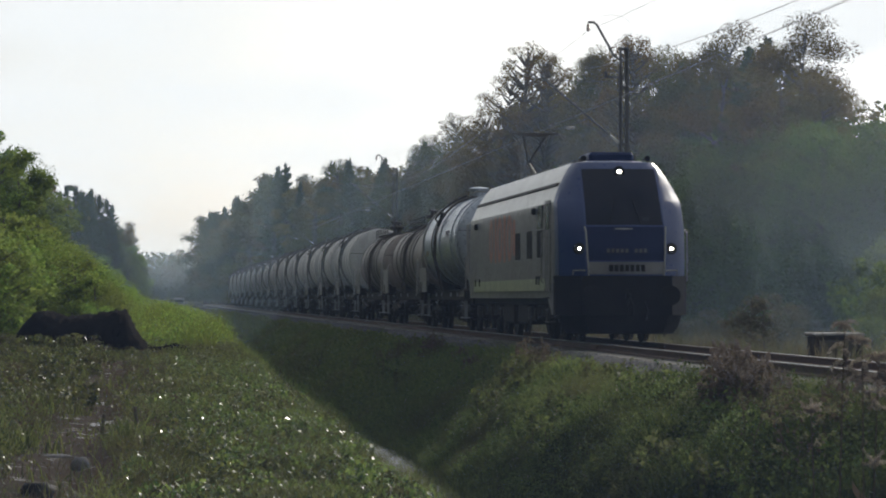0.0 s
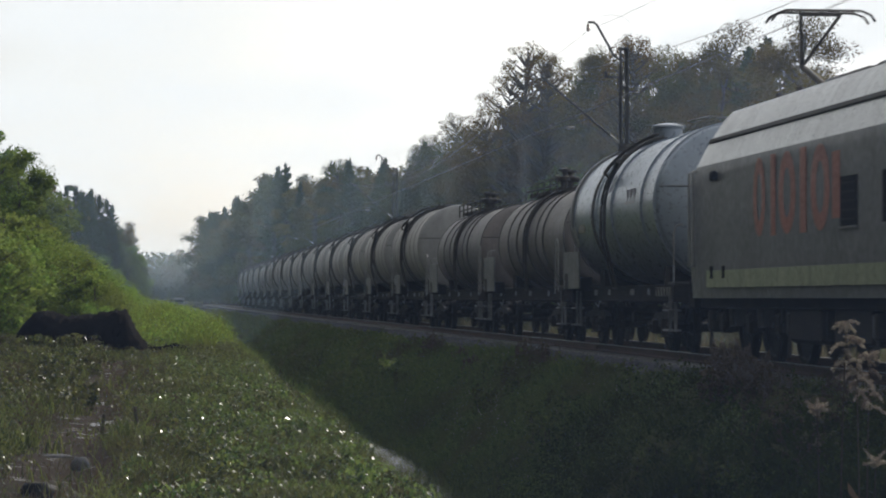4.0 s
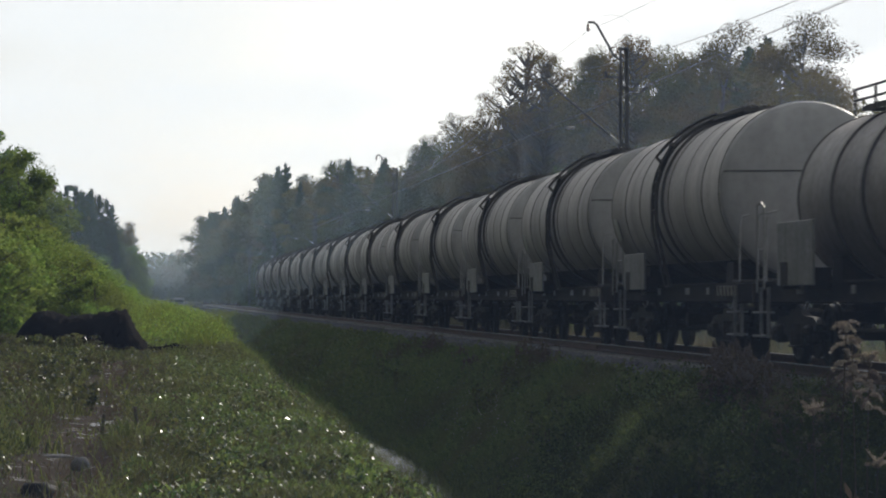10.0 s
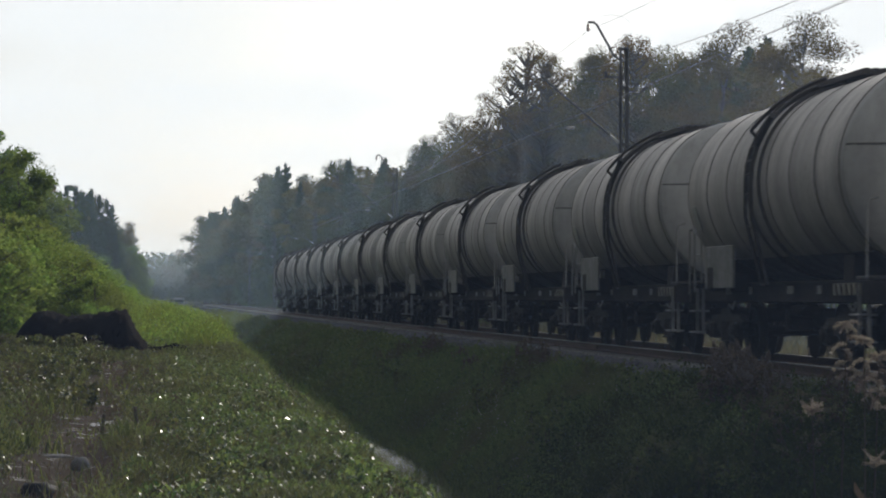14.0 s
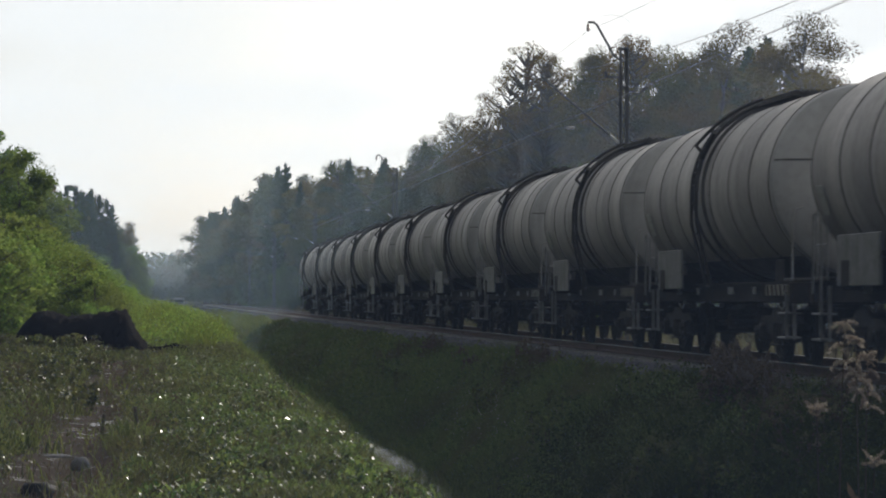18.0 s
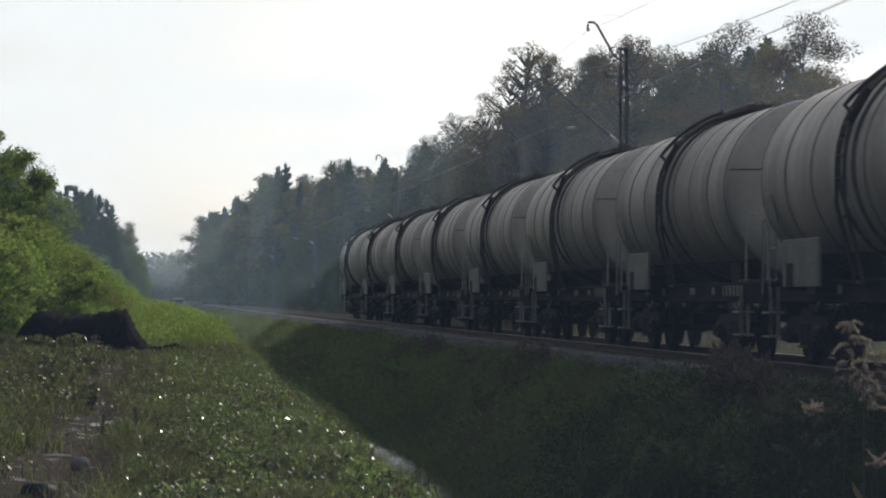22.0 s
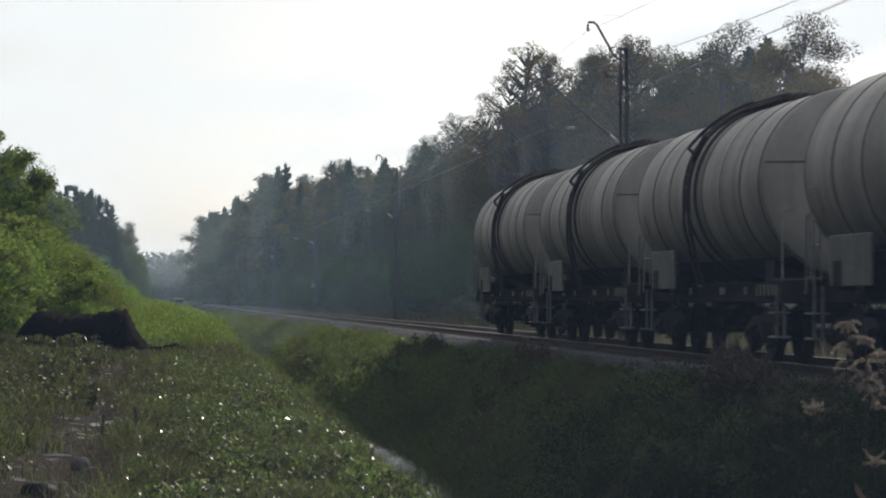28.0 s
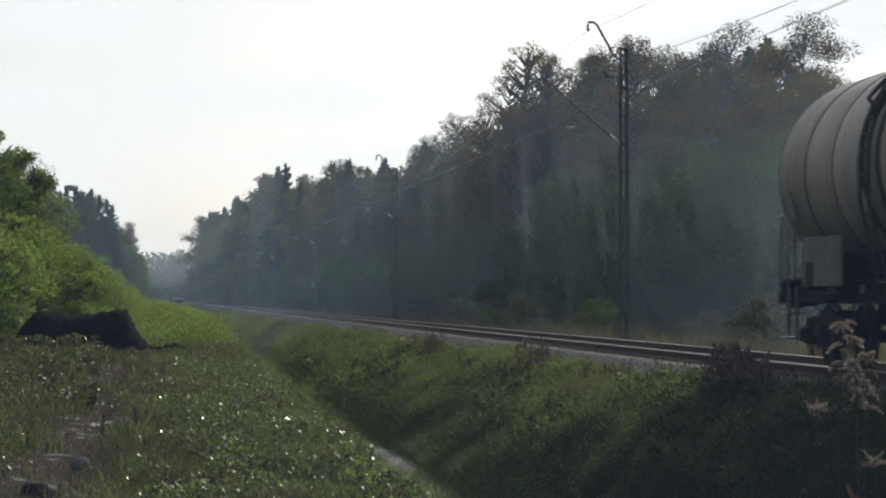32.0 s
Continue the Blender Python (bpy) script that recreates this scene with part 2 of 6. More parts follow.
M_PINK = surface("chalky_pink_marks", (0.40, 0.36, 0.40), (0.34, 0.32, 0.36), 0.6, 0.0, 3.0, 16.0, 0.02)
M_OCHRE = surface("faded_ochre_patch", (0.27, 0.24, 0.16), (0.22, 0.21, 0.17), 0.6, 0.0, 3.0, 8.0, 0.02)
M_GLASS = surface("dark_cab_glass", (0.006, 0.008, 0.017), (0.006, 0.008, 0.015), 0.15, 0.0, 1.0, 3.0, 0.0, 0.0, (0.01, 0.01, 0.014), 0.2, spec=0.12)
M_LAMP = glow("lit_headlamp", (1.0, 0.93, 0.75), 14.0)
M_RAIL = surface("rusty_rail_side", (0.10, 0.055, 0.035), (0.07, 0.042, 0.03), 0.75, 0.2, 3.0, 30.0, 0.2)
M_RAILTOP = surface("shiny_rail_head", (0.25, 0.24, 0.23), (0.2, 0.185, 0.175), 0.36, 0.95, 1.5, 30.0, 0.03, 0.0, (0.2, 0.15, 0.12), 0.2)
M_SLEEPER = surface("weathered_concrete", (0.33, 0.32, 0.30), (0.25, 0.235, 0.215), 0.9, 0.0, 3.0, 18.0, 0.3, 0.0, (0.07, 0.058, 0.045), 0.5, 0.15, spec=0.08)
M_MAST = surface("grey_painted_mast", (0.09, 0.093, 0.095), (0.065, 0.065, 0.064), 0.65, 0.0, 2.0, 16.0, 0.1, spec=0.3)
M_WIRE = surface("copper_wire", (0.10, 0.09, 0.085), (0.07, 0.065, 0.06), 0.45, 0.7, 2.0, 9.0, 0.0)
M_PORC = surface("brown_insulator", (0.14, 0.09, 0.07), (0.10, 0.06, 0.05), 0.25, 0.0, 9.0, 30.0, 0.0)
M_PALE_INS = surface("pale_insulator", (0.42, 0.42, 0.41), (0.34, 0.34, 0.33), 0.3, 0.0, 9.0, 30.0, 0.0)
M_CONCRETE = surface("pale_concrete", (0.42, 0.41, 0.38), (0.33, 0.32, 0.3), 0.85, 0.0, 3.0, 20.0, 0.3, 0.5)
M_BARK = surface("grey_brown_bark", (0.065, 0.052, 0.042), (0.042, 0.034, 0.028), 0.9, 0.0, 3.0, 18.0, 0.5)
M_BIRCH = surface("grey_white_birch_bark", (0.095, 0.092, 0.086), (0.05, 0.047, 0.044), 0.85, 0.0, 3.0, 9.0, 0.3)
M_EARTH = surface("black_peaty_earth", (0.007, 0.006, 0.006), (0.012, 0.010, 0.009), 0.97, 0.0, 1.5, 9.0, 0.9, 0.0, (0.004, 0.004, 0.004), 0.35, spec=0.02)
M_STONE = surface("ballast_stone", (0.15, 0.15, 0.158), (0.10, 0.10, 0.105), 0.9, 0.0, 4.0, 22.0, 0.4, 0.0, (0.06, 0.05, 0.042), 0.4, spec=0.06)

M_GRASS = foliage("bank_grass", ((0.036, 0.052, 0.017), (0.152, 0.178, 0.05), (0.074, 0.068, 0.03)), 0.5, 0.55, 0.8, 0.12)
M_HERB = foliage("broad_leaved_weeds", ((0.034, 0.047, 0.016), (0.138, 0.15, 0.044), (0.06, 0.06, 0.023)), 0.4, 0.5, 1.1, 0.22)
M_LUSH = foliage("lush_clover", ((0.05, 0.09, 0.025), (0.18, 0.248, 0.064), (0.086, 0.12, 0.037)), 0.3, 0.6, 0.8, 0.5)
# One slope growth in three tones: far brightened as sunlit, near darkened as shaded.
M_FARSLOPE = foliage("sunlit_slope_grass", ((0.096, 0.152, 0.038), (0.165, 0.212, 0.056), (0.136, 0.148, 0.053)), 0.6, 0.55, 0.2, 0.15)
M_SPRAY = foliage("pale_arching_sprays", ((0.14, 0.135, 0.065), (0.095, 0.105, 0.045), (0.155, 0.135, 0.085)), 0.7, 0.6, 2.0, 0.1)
M_SHADED_SLOPE = foliage("shaded_slope_grass", ((0.027, 0.042, 0.011), (0.052, 0.065, 0.017), (0.044, 0.046, 0.016)), 0.65, 0.66, 0.25, 0.05)
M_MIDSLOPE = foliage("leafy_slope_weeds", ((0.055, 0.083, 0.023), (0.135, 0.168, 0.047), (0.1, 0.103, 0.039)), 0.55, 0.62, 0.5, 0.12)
M_DRY = foliage("dry_stalks", ((0.11, 0.082, 0.052), (0.07, 0.053, 0.036), (0.09, 0.072, 0.042)), 0.7, 0.35, 0.4, 0.12)
M_REED = foliage("rusty_meadow_grass", ((0.145, 0.135, 0.085), (0.112, 0.125, 0.068), (0.14, 0.12, 0.082)), 0.7, 0.5, 0.25, 0.08)
M_PLUME = foliage("pinkish_seed_plumes", ((0.19, 0.155, 0.13), (0.13, 0.105, 0.088), (0.16, 0.13, 0.105)), 0.8, 0.5, 3.0, 0.08)
M_FLUFF = foliage("goldenrod_fluff", ((0.37, 0.33, 0.265), (0.23, 0.19, 0.145), (0.30, 0.255, 0.2)), 0.8, 0.4, 9.0, 0.1)
M_LEAF_A = foliage("birch_leaves", ((0.095, 0.085, 0.026), (0.14, 0.11, 0.03), (0.13, 0.08, 0.028)), 0.65, 0.3, 0.09, 0.08)
M_LEAF_B = foliage("oak_leaves", ((0.05, 0.076, 0.02), (0.085, 0.098, 0.026), (0.125, 0.09, 0.028)), 0.65, 0.25, 0.09, 0.1)
M_LEAF_C = foliage("young_oak_leaves", ((0.09, 0.14, 0.03), (0.135, 0.19, 0.04), (0.115, 0.145, 0.036)), 0.65, 0.65, 0.2, 0.1)
M_LEAF_E = foliage("willow_leaves", ((0.064, 0.105, 0.028), (0.1, 0.145, 0.038), (0.085, 0.108, 0.033)), 0.65, 0.4, 0.2, 0.08)
M_LEAF_D = foliage("bright_shrub_leaves", ((0.125, 0.2, 0.038), (0.2, 0.275, 0.055), (0.165, 0.2, 0.05)), 0.65, 0.6, 0.3, 0.1)
M_NEEDLE = foliage("pine_needles", ((0.038, 0.06, 0.026), (0.056, 0.08, 0.032), (0.05, 0.068, 0.027)), 0.65, 0.3, 0.15, 0.1)


def ground_material():
    """Soil under grass: brown mud near the path, green litter elsewhere."""
    m, n, l, b = nodes_of("grassy_soil")
    geo = n.new("ShaderNodeNewGeometry").outputs["Position"]
    a = noise_node(n, l, 0.5, 5, 0.6, geo)
    c = noise_node(n, l, 7.0, 5, 0.65, geo)
    sep = n.new("ShaderNodeSeparateXYZ")
    l.new(geo, sep.inputs[0])
    col = mix_node(n, l, ramp_node(n, l, a.outputs["Fac"], 0.4, 0.65), (0.018, 0.022, 0.009), (0.034, 0.027, 0.016))
    mud = n.new("ShaderNodeMath")
    mud.operation = "ABSOLUTE"
    ad = n.new("ShaderNodeMath")
    ad.operation = "ADD"
    ad.inputs[1].default_value = 0.78
    l.new(sep.outputs["X"], ad.inputs[0])
    l.new(ad.outputs[0], mud.inputs[0])
    mm = n.new("ShaderNodeMath")
    mm.operation = "MULTIPLY"
    l.new(ramp_node(n, l, mud.outputs[0], 0.45, 1.15, 1.0, 0.0), mm.inputs[0])
    l.new(ramp_node(n, l, a.outputs["Fac"], 0.25, 0.45), mm.inputs[1])
    col = mix_node(n, l, mm.outputs[0], col, (0.04, 0.031, 0.024))
    col = mix_node(n, l, ramp_node(n, l, c.outputs["Fac"], 0.45, 0.7, 0, 0.6), col, (0.03, 0.028, 0.018))
    l.new(col, b.inputs["Base Color"])
    # wet hollows in the mud
    wet = n.new("ShaderNodeMath")
    wet.operation = "MULTIPLY"
    hollow = noise_node(n, l, 2.2, 4, 0.6, geo)
    l.new(ramp_node(n, l, hollow.outputs["Fac"], 0.56, 0.66), wet.inputs[0])
    l.new(mm.outputs[0], wet.inputs[1])
    l.new(ramp_node(n, l, wet.outputs[0], 0.2, 1, 0.95, 0.3), b.inputs["Roughness"])
    l.new(ramp_node(n, l, wet.outputs[0], 0.2, 1, 0.02, 0.5), b.inputs["Specular IOR Level"])
    bp = n.new("ShaderNodeBump")
    bp.inputs["Strength"].default_value, bp.inputs["Distance"].default_value = 0.6, 0.06
    l.new(c.outputs["Fac"], bp.inputs["Height"])
    l.new(bp.outputs["Normal"], b.inputs["Normal"])
    return m


def ballast_material():
    """Crushed stone, one grey for each stone."""
    m, n, l, b = nodes_of("crushed_stone_ballast")
    geo = n.new("ShaderNodeNewGeometry").outputs["Position"]
    vo = n.new("ShaderNodeTexVoronoi")
    vo.inputs["Scale"].default_value = 16.0
    l.new(geo, vo.inputs["Vector"])
    bw = n.new("ShaderNodeRGBToBW")
    l.new(vo.outputs["Color"], bw.inputs[0])
    big = noise_node(n, l, 0.7, 4, 0.6, geo)
    col = mix_node(n, l, ramp_node(n, l, bw.outputs[0], 0.2, 0.8), (0.04, 0.04, 0.046), (0.095, 0.095, 0.105))
    col = mix_node(n, l, ramp_node(n, l, big.outputs["Fac"], 0.45, 0.7, 0, 0.6), col, (0.065, 0.052, 0.042))
    l.new(col, b.inputs["Base Color"])
    b.inputs["Roughness"].default_value = 0.95
    b.inputs["Specular IOR Level"].default_value = 0.05
    bp = n.new("ShaderNodeBump")
    bp.inputs["Strength"].default_value, bp.inputs["Distance"].default_value = 1.0, 0.05
    l.new(vo.outputs["Distance"], bp.inputs["Height"])
    bp.invert = True
    l.new(bp.outputs["Normal"], b.inputs["Normal"])
    return m


def water_material():
    m, n, l, b = nodes_of("still_ditch_water")
    geo = n.new("ShaderNodeNewGeometry").outputs["Position"]
    b.inputs["Base Color"].default_value = (0.03, 0.028, 0.02, 1)
    w = noise_node(n, l, 4.0, 4, 0.55, geo, (1.0, 0.6, 1.0))
    b.inputs["Roughness"].default_value = 0.05
    bp = n.new("ShaderNodeBump")
    bp.inputs["Strength"].default_value, bp.inputs["Distance"].default_value = 0.9, 0.1
    l.new(w.outputs["Fac"], bp.inputs["Height"])
    l.new(bp.outputs["Normal"], b.inputs["Normal"])
    return m


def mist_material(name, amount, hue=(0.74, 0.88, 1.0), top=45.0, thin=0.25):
    """A sheet standing in for thin autumn haze: it lets most light through and scatters the rest onward."""
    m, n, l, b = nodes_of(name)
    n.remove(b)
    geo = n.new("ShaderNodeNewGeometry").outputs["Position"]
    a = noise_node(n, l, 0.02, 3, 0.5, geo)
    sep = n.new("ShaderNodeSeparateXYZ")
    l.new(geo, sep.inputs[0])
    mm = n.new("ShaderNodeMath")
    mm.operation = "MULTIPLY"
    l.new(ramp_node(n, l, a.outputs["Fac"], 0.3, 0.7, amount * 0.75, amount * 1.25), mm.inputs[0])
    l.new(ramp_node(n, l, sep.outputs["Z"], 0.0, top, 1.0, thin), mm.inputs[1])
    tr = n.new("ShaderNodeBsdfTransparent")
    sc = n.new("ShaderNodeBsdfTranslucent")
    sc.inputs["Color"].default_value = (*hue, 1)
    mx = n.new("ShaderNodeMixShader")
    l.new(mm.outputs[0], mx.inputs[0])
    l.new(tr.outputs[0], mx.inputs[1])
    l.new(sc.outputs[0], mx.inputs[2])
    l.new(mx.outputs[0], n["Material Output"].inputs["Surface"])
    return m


M_GROUND, M_BALLAST, M_WATER = ground_material(), ballast_material(), water_material()

# ---- ground: one sheet, with a path bank, a ditch and the line's bed ----
TRACK = 10.6
PX = [4.7, 5.12, 5.65, 6.4, 7.2, 8.2, 12.9, 13.6, 15, 19, 24, 60, 600]
PZ = [-2.5, -2.22, -1.6, -1.0, -0.64, -0.58, -0.58, -0.75, -0.85, -0.7, -0.4, 0.4, 3.0]
LX = [-600, -60, -20, -12, -7, -4, -1.2, 0.0, 1.0]
LZ = [3.0, 2.0, 1.3, 0.6, -0.1, -0.5, -0.68, -0.66, -0.66]
EDGE_Y, EDGE_X = [15, 22, 30, 40, 58, 94, 160, 300], [1.6, 1.72, 1.9, 2.05, 2.25, 2.8, 3.9, 5.0]


def ground_z(x, y):
    """Height of the ground; x and y are arrays. The near bank's edge draws towards the line further on."""
    x, y = np.asarray(x, float), np.asarray(y, float)
    e = np.interp(y, EDGE_Y, EDGE_X)
    foot = np.maximum(4.45, e + 0.9)
    s = np.clip((x - e) / (foot - e), 0, 1)
    near = np.where(x < e, np.interp(x, LX, LZ), -0.66 - (0.55 * s + 0.45 * s ** 1.7) * 1.84)
    far = np.interp(x - 0.4 * np.exp(-((y - 53) / 4.5) ** 2) * (x < 7), PX, PZ)
    z = np.where(x < 4.7, near, far)
    swell = np.interp(y, [84, 104, 165, 240], [0, 1, 1, 0.25]) * np.interp(x, [-8, -4, -1, 1, 2.4, 3.6], [1.5, 1.4, 1.0, 0.65, 0.28, 0])
    z = z + swell
    z = np.maximum(z, np.where((x > 3.0) & (x < 6.5), np.interp(y, [70, 80, 150, 300], [-2.5, -2.05, -1.9, -1.2]), -9))
    calm = np.where((x > 7.6) & (x < 13.4), 0.15, 1.0)
    z = z + calm * (0.05 * np.sin(x * 1.7 + y * 0.31) * np.sin(y * 0.43 + 1.3) + 0.035 * np.sin(x * 4.1 - y * 1.3) * np.sin(y * 1.9 + x))
    rut = np.exp(-((x + 0.75) / 0.35) ** 2) * 0.07 * (y < 75)
    return z - rut


def build_ground():
    xs = np.unique(np.concatenate([np.array([-600, -300, -150, -80, -40, -25]), np.arange(-16, 26, 0.3), np.array([28, 32, 40, 60, 100, 200, 600])]))
    ys = np.unique(np.concatenate([np.array([-300, -100, -40, -10]), np.arange(0, 130, 0.6), np.arange(130, 460, 5.0), np.array([500, 600, 800, 1200, 2500])]))
    gx, gy = np.meshgrid(xs, ys)
    gz = ground_z(gx, gy)
    n, k = len(xs), len(ys)
    v = np.stack([gx.ravel(), gy.ravel(), gz.ravel()], 1)
    i = (np.arange(k - 1)[:, None] * n + np.arange(n - 1)[None, :]).ravel()
    f = np.stack([i, i + 1, i + 1 + n, i + n], 1)
    me = sheet("ground", v, f, M_GROUND)
    me.polygons.foreach_set("use_smooth", [True] * len(me.polygons))
    tagged(new("ground", me), "uneven grassy soil with a muddy path and a ditch", "ground", kind="structure")
    g = Geo()
    g.add([(3.6, 10, -2.2), (5.9, 10, -2.2), (5.9, 420, -2.2), (3.6, 420, -2.2)], [(0, 1, 2, 3)])
    tagged(new("water", g.mesh("water", M_WATER, 0)), "shallow ditch water reflecting the pale sky", "water", kind="structure")


build_ground()


# ---- the line ----
def build_line():
    prof = [(8.15, -0.75), (8.25, -0.58), (8.9, -0.3), (9.15, -0.22), (12.05, -0.22), (12.35, -0.3), (13.0, -0.6), (13.1, -0.8)]
    ys = np.concatenate([np.arange(5, 130, 0.5), np.arange(130, 470, 4.0)])
    rng = np.random.default_rng(3)
    v = np.array([[x + rng.normal(0, 0.02), y, z + rng.normal(0, 0.015)] for y in ys for x, z in prof])
    n, k = len(prof), len(ys)
    i = (np.arange(k - 1)[:, None] * n + np.arange(n - 1)[None, :]).ravel()
    ob = new("ballast", sheet("ballast", v, np.stack([i, i + 1, i + 1 + n, i + n], 1), M_BALLAST))
    tagged(ob, "grey crushed-stone ballast bed under the rails", "ballast", kind="structure")

    # loose stones on the near shoulder
    rng = np.random.default_rng(8)
    vs, fs = [], []
    for q in range(5200):
        y = 26 + 74 * rng.random() ** 1.3
        x = 8.2 + 1.2 * rng.random()
        z = np.interp(x, [p[0] for p in prof], [p[1] for p in prof])
        s = 0.025 + 0.03 * rng.random()
        a = rng.random(6) * 0.6 + 0.7
        c = len(vs)
        t = rng.random() * 6.28
        ct, st = math.cos(t) * s, math.sin(t) * s
        vs += [(x + ct * a[0], y + st * a[0], z), (x - st * a[1], y + ct * a[1], z), (x - ct * a[2], y - st * a[2], z), (x + st * a[3], y - ct * a[3], z),
               (x + 0.3 * ct, y + 0.2 * st, z + s * a[4])]
        fs += [(c, c + 1, c + 4), (c + 1, c + 2, c + 4), (c + 2, c + 3, c + 4), (c + 3, c, c + 4)]
    ob = new("loose_stones", sheet("loose_stones", np.array(vs), np.array(fs), M_STONE))
    tagged(ob, "loose grey stones scattered on the ballast shoulder", "gravel", kind="stuff")

    track = tagged(new("railway_track"), "single track of rusty rails on concrete sleepers", "railway track", kind="structure")
    sec = [(-0.072, -0.16), (0.072, -0.16), (0.07, -0.145), (0.012, -0.125), (0.01, -0.045), (0.036, -0.035), (0.036, -0.012)]
    sec = sec + [(-0.036, -0.012), (-0.036, -0.035), (-0.01, -0.045), (-0.012, -0.125), (-0.07, -0.145)]
    for side in (-1, 1):
        cx = TRACK + side * 0.753
        rail = part("rail", Geo().rings([[(cx + a, y, b) for a, b in sec] for y in (-20, 470)]), M_RAIL, track)
        head = [(-0.036, -0.012), (0.036, -0.012), (0.034, -0.003), (0.026, 0.0), (-0.026, 0.0), (-0.034, -0.003)]
        part("rail_head", Geo().rings([[(cx + a, y, b) for a, b in head] for y in (-20, 470)]), M_RAILTOP, rail, "bright worn running surface")
    # fishplates where rail lengths meet
    for y in (33.0, 58.0, 83.0):
        for side in (-1, 1):
            g = Geo().box((TRACK + side * 0.753 - 0.05, y, -0.08), (0.03, 0.6, 0.09), 0.008)
            g.box((TRACK + side * 0.753 + 0.05, y, -0.08), (0.03, 0.6, 0.09), 0.008)
            part("fishplate", g, M_RAIL, track)
    sl = Geo()
    sl.rings([[(-1.3, -0.14, -0.32), (-1.3, 0.14, -0.32), (-1.3, 0.11, -0.185), (-1.3, -0.11, -0.185)],
              [(-0.5, -0.14, -0.32), (-0.5, 0.14, -0.32), (-0.5, 0.11, -0.165), (-0.5, -0.11, -0.165)],
              [(0.5, -0.14, -0.32), (0.5, 0.14, -0.32), (0.5, 0.11, -0.165), (0.5, -0.11, -0.165)],
              [(1.3, -0.14, -0.32), (1.3, 0.14, -0.32), (1.3, 0.11, -0.185), (1.3, -0.11, -0.185)]])
    me = sl.mesh("sleeper", M_SLEEPER)
    for q in range(300):
        ob = part("sleeper", me, None, track)
        ob.matrix_basis = pose(TRACK, 18 + q * 0.6, 0, 0, 0, 0)
    rest = Geo()
    for q in range(300, 750):
        rest.box((TRACK, 18 + q * 0.6, -0.25), (2.6, 0.25, 0.17))
    tagged(part("far_sleepers", rest, M_SLEEPER, track, "concrete sleepers"), kind="stuff")


build_line()


# ---- overhead line ----
def build_mast():
    """A lattice mast of two channels with a cantilever that reaches over the track."""
    mast = new("catenary_mast")
    g = Geo().box((0.085, 0, 3.45), (0.09, 0.2, 8.9), 0.008)
    part("upright", g, M_MAST, mast)
    g = Geo().box((-0.085, 0, 3.45), (0.05, 0.2, 8.9), 0.008)
    part("upright", g, M_MAST, mast)
    # added pale strip: the sun's gleam on the upright's edge, put into colour
    part("earthing_strip", Geo().box((-0.128, -0.02, 3.2), (0.03, 0.06, 8.3), 0.004), M_STONE, mast, "pale strip for the mast's sunlit edge")
    for i in range(11):
        part("batten", Geo().box((0, -0.105, -0.2 + i * 0.78), (0.26, 0.012, 0.09), 0.002), M_MAST, mast)
    part("footing", Geo().box((0, 0, -0.75), (0.7, 0.8, 0.5), 0.04), M_CONCRETE, mast, "concrete footing block")
    part("mast_cap", Geo().box((0, 0, 7.93), (0.24, 0.36, 0.06), 0.01), M_MAST, mast)
    part("side_arm", Geo().tube([(-0.02, 0, 7.12), (-0.55, 0, 7.15)], 0.03, 6).tube([(-0.5, 0, 7.15), (-0.5, 0, 7.3)], 0.04, 6), M_MAST, mast)
    part("top_bracket", Geo().tube([(-0.05, 0, 7.6), (-0.3, 0, 7.75), (-0.36, 0, 7.9), (-0.76, 0, 8.6), (-0.86, 0, 8.66), (-1.0, 0, 8.66)], 0.035, 7), M_MAST, mast)
    part("bracket_insulator", Geo().lathe([(-0.16, 0.02), (-0.13, 0.06), (-0.09, 0.03), (-0.06, 0.06), (-0.02, 0.03), (0.02, 0.05), (0.05, 0.02)], "z", (-1.0, 0, 8.56), 10), M_PORC, mast)
    part("jumper_loop", Geo().tube([(-0.95 + 0.6 * (1 - math.cos(a)) , 0, 8.45 + 0.42 * math.sin(a)) for a in np.linspace(0.35, 3.0, 12)] + [(0.1, 0, 7.9)], 0.004, 5), M_WIRE, mast)
    # cantilever tube up to the messenger wire, stay and steady arm
    part("cantilever_tube", Geo().tube([(-0.42, 0, 5.55), (-2.35, 0, 7.18)], 0.03, 7), M_MAST, mast)
    ins = part("tube_insulator", Geo().lathe([(0.0, 0.03)] + [(0.04 + 0.05 * i + d, r) for i in range(6) for d, r in ((0, 0.03), (0.02, 0.065), (0.035, 0.03))] + [(0.42, 0.03)], "x", (0, 0, 0), 10), M_PALE_INS, mast)
    ins.matrix_basis = Matrix.Translation((-0.06, 0, 5.25)) @ Matrix.Rotation(math.pi + 0.7, 4, "Y")
    part("top_tie", Geo().tube([(-0.05, 0, 7.0), (-2.2, 0, 7.05)], 0.009, 5), M_WIRE, mast)
    part("registration_arm", Geo().tube([(-0.95, 0, 6.0), (-1.7, 0, 5.72), (-2.6, 0, 5.48)], 0.014, 6), M_MAST, mast)
    part("arm_insulator", Geo().lathe([(-0.12, 0.02), (-0.08, 0.05), (0, 0.03), (0.08, 0.05), (0.12, 0.02)], "x", (-1.5, 0, 5.72), 9), M_PALE_INS, mast)
    return tagged(mast, "grey steel lattice catenary mast with a cantilever arm", "catenary mast", "catenary masts along the line")


MAST_X, SPAN, MAST_Y = 13.1, 69.0, 72.7
first_mast = build_mast()
first_mast.matrix_basis = pose(MAST_X, MAST_Y, 0)
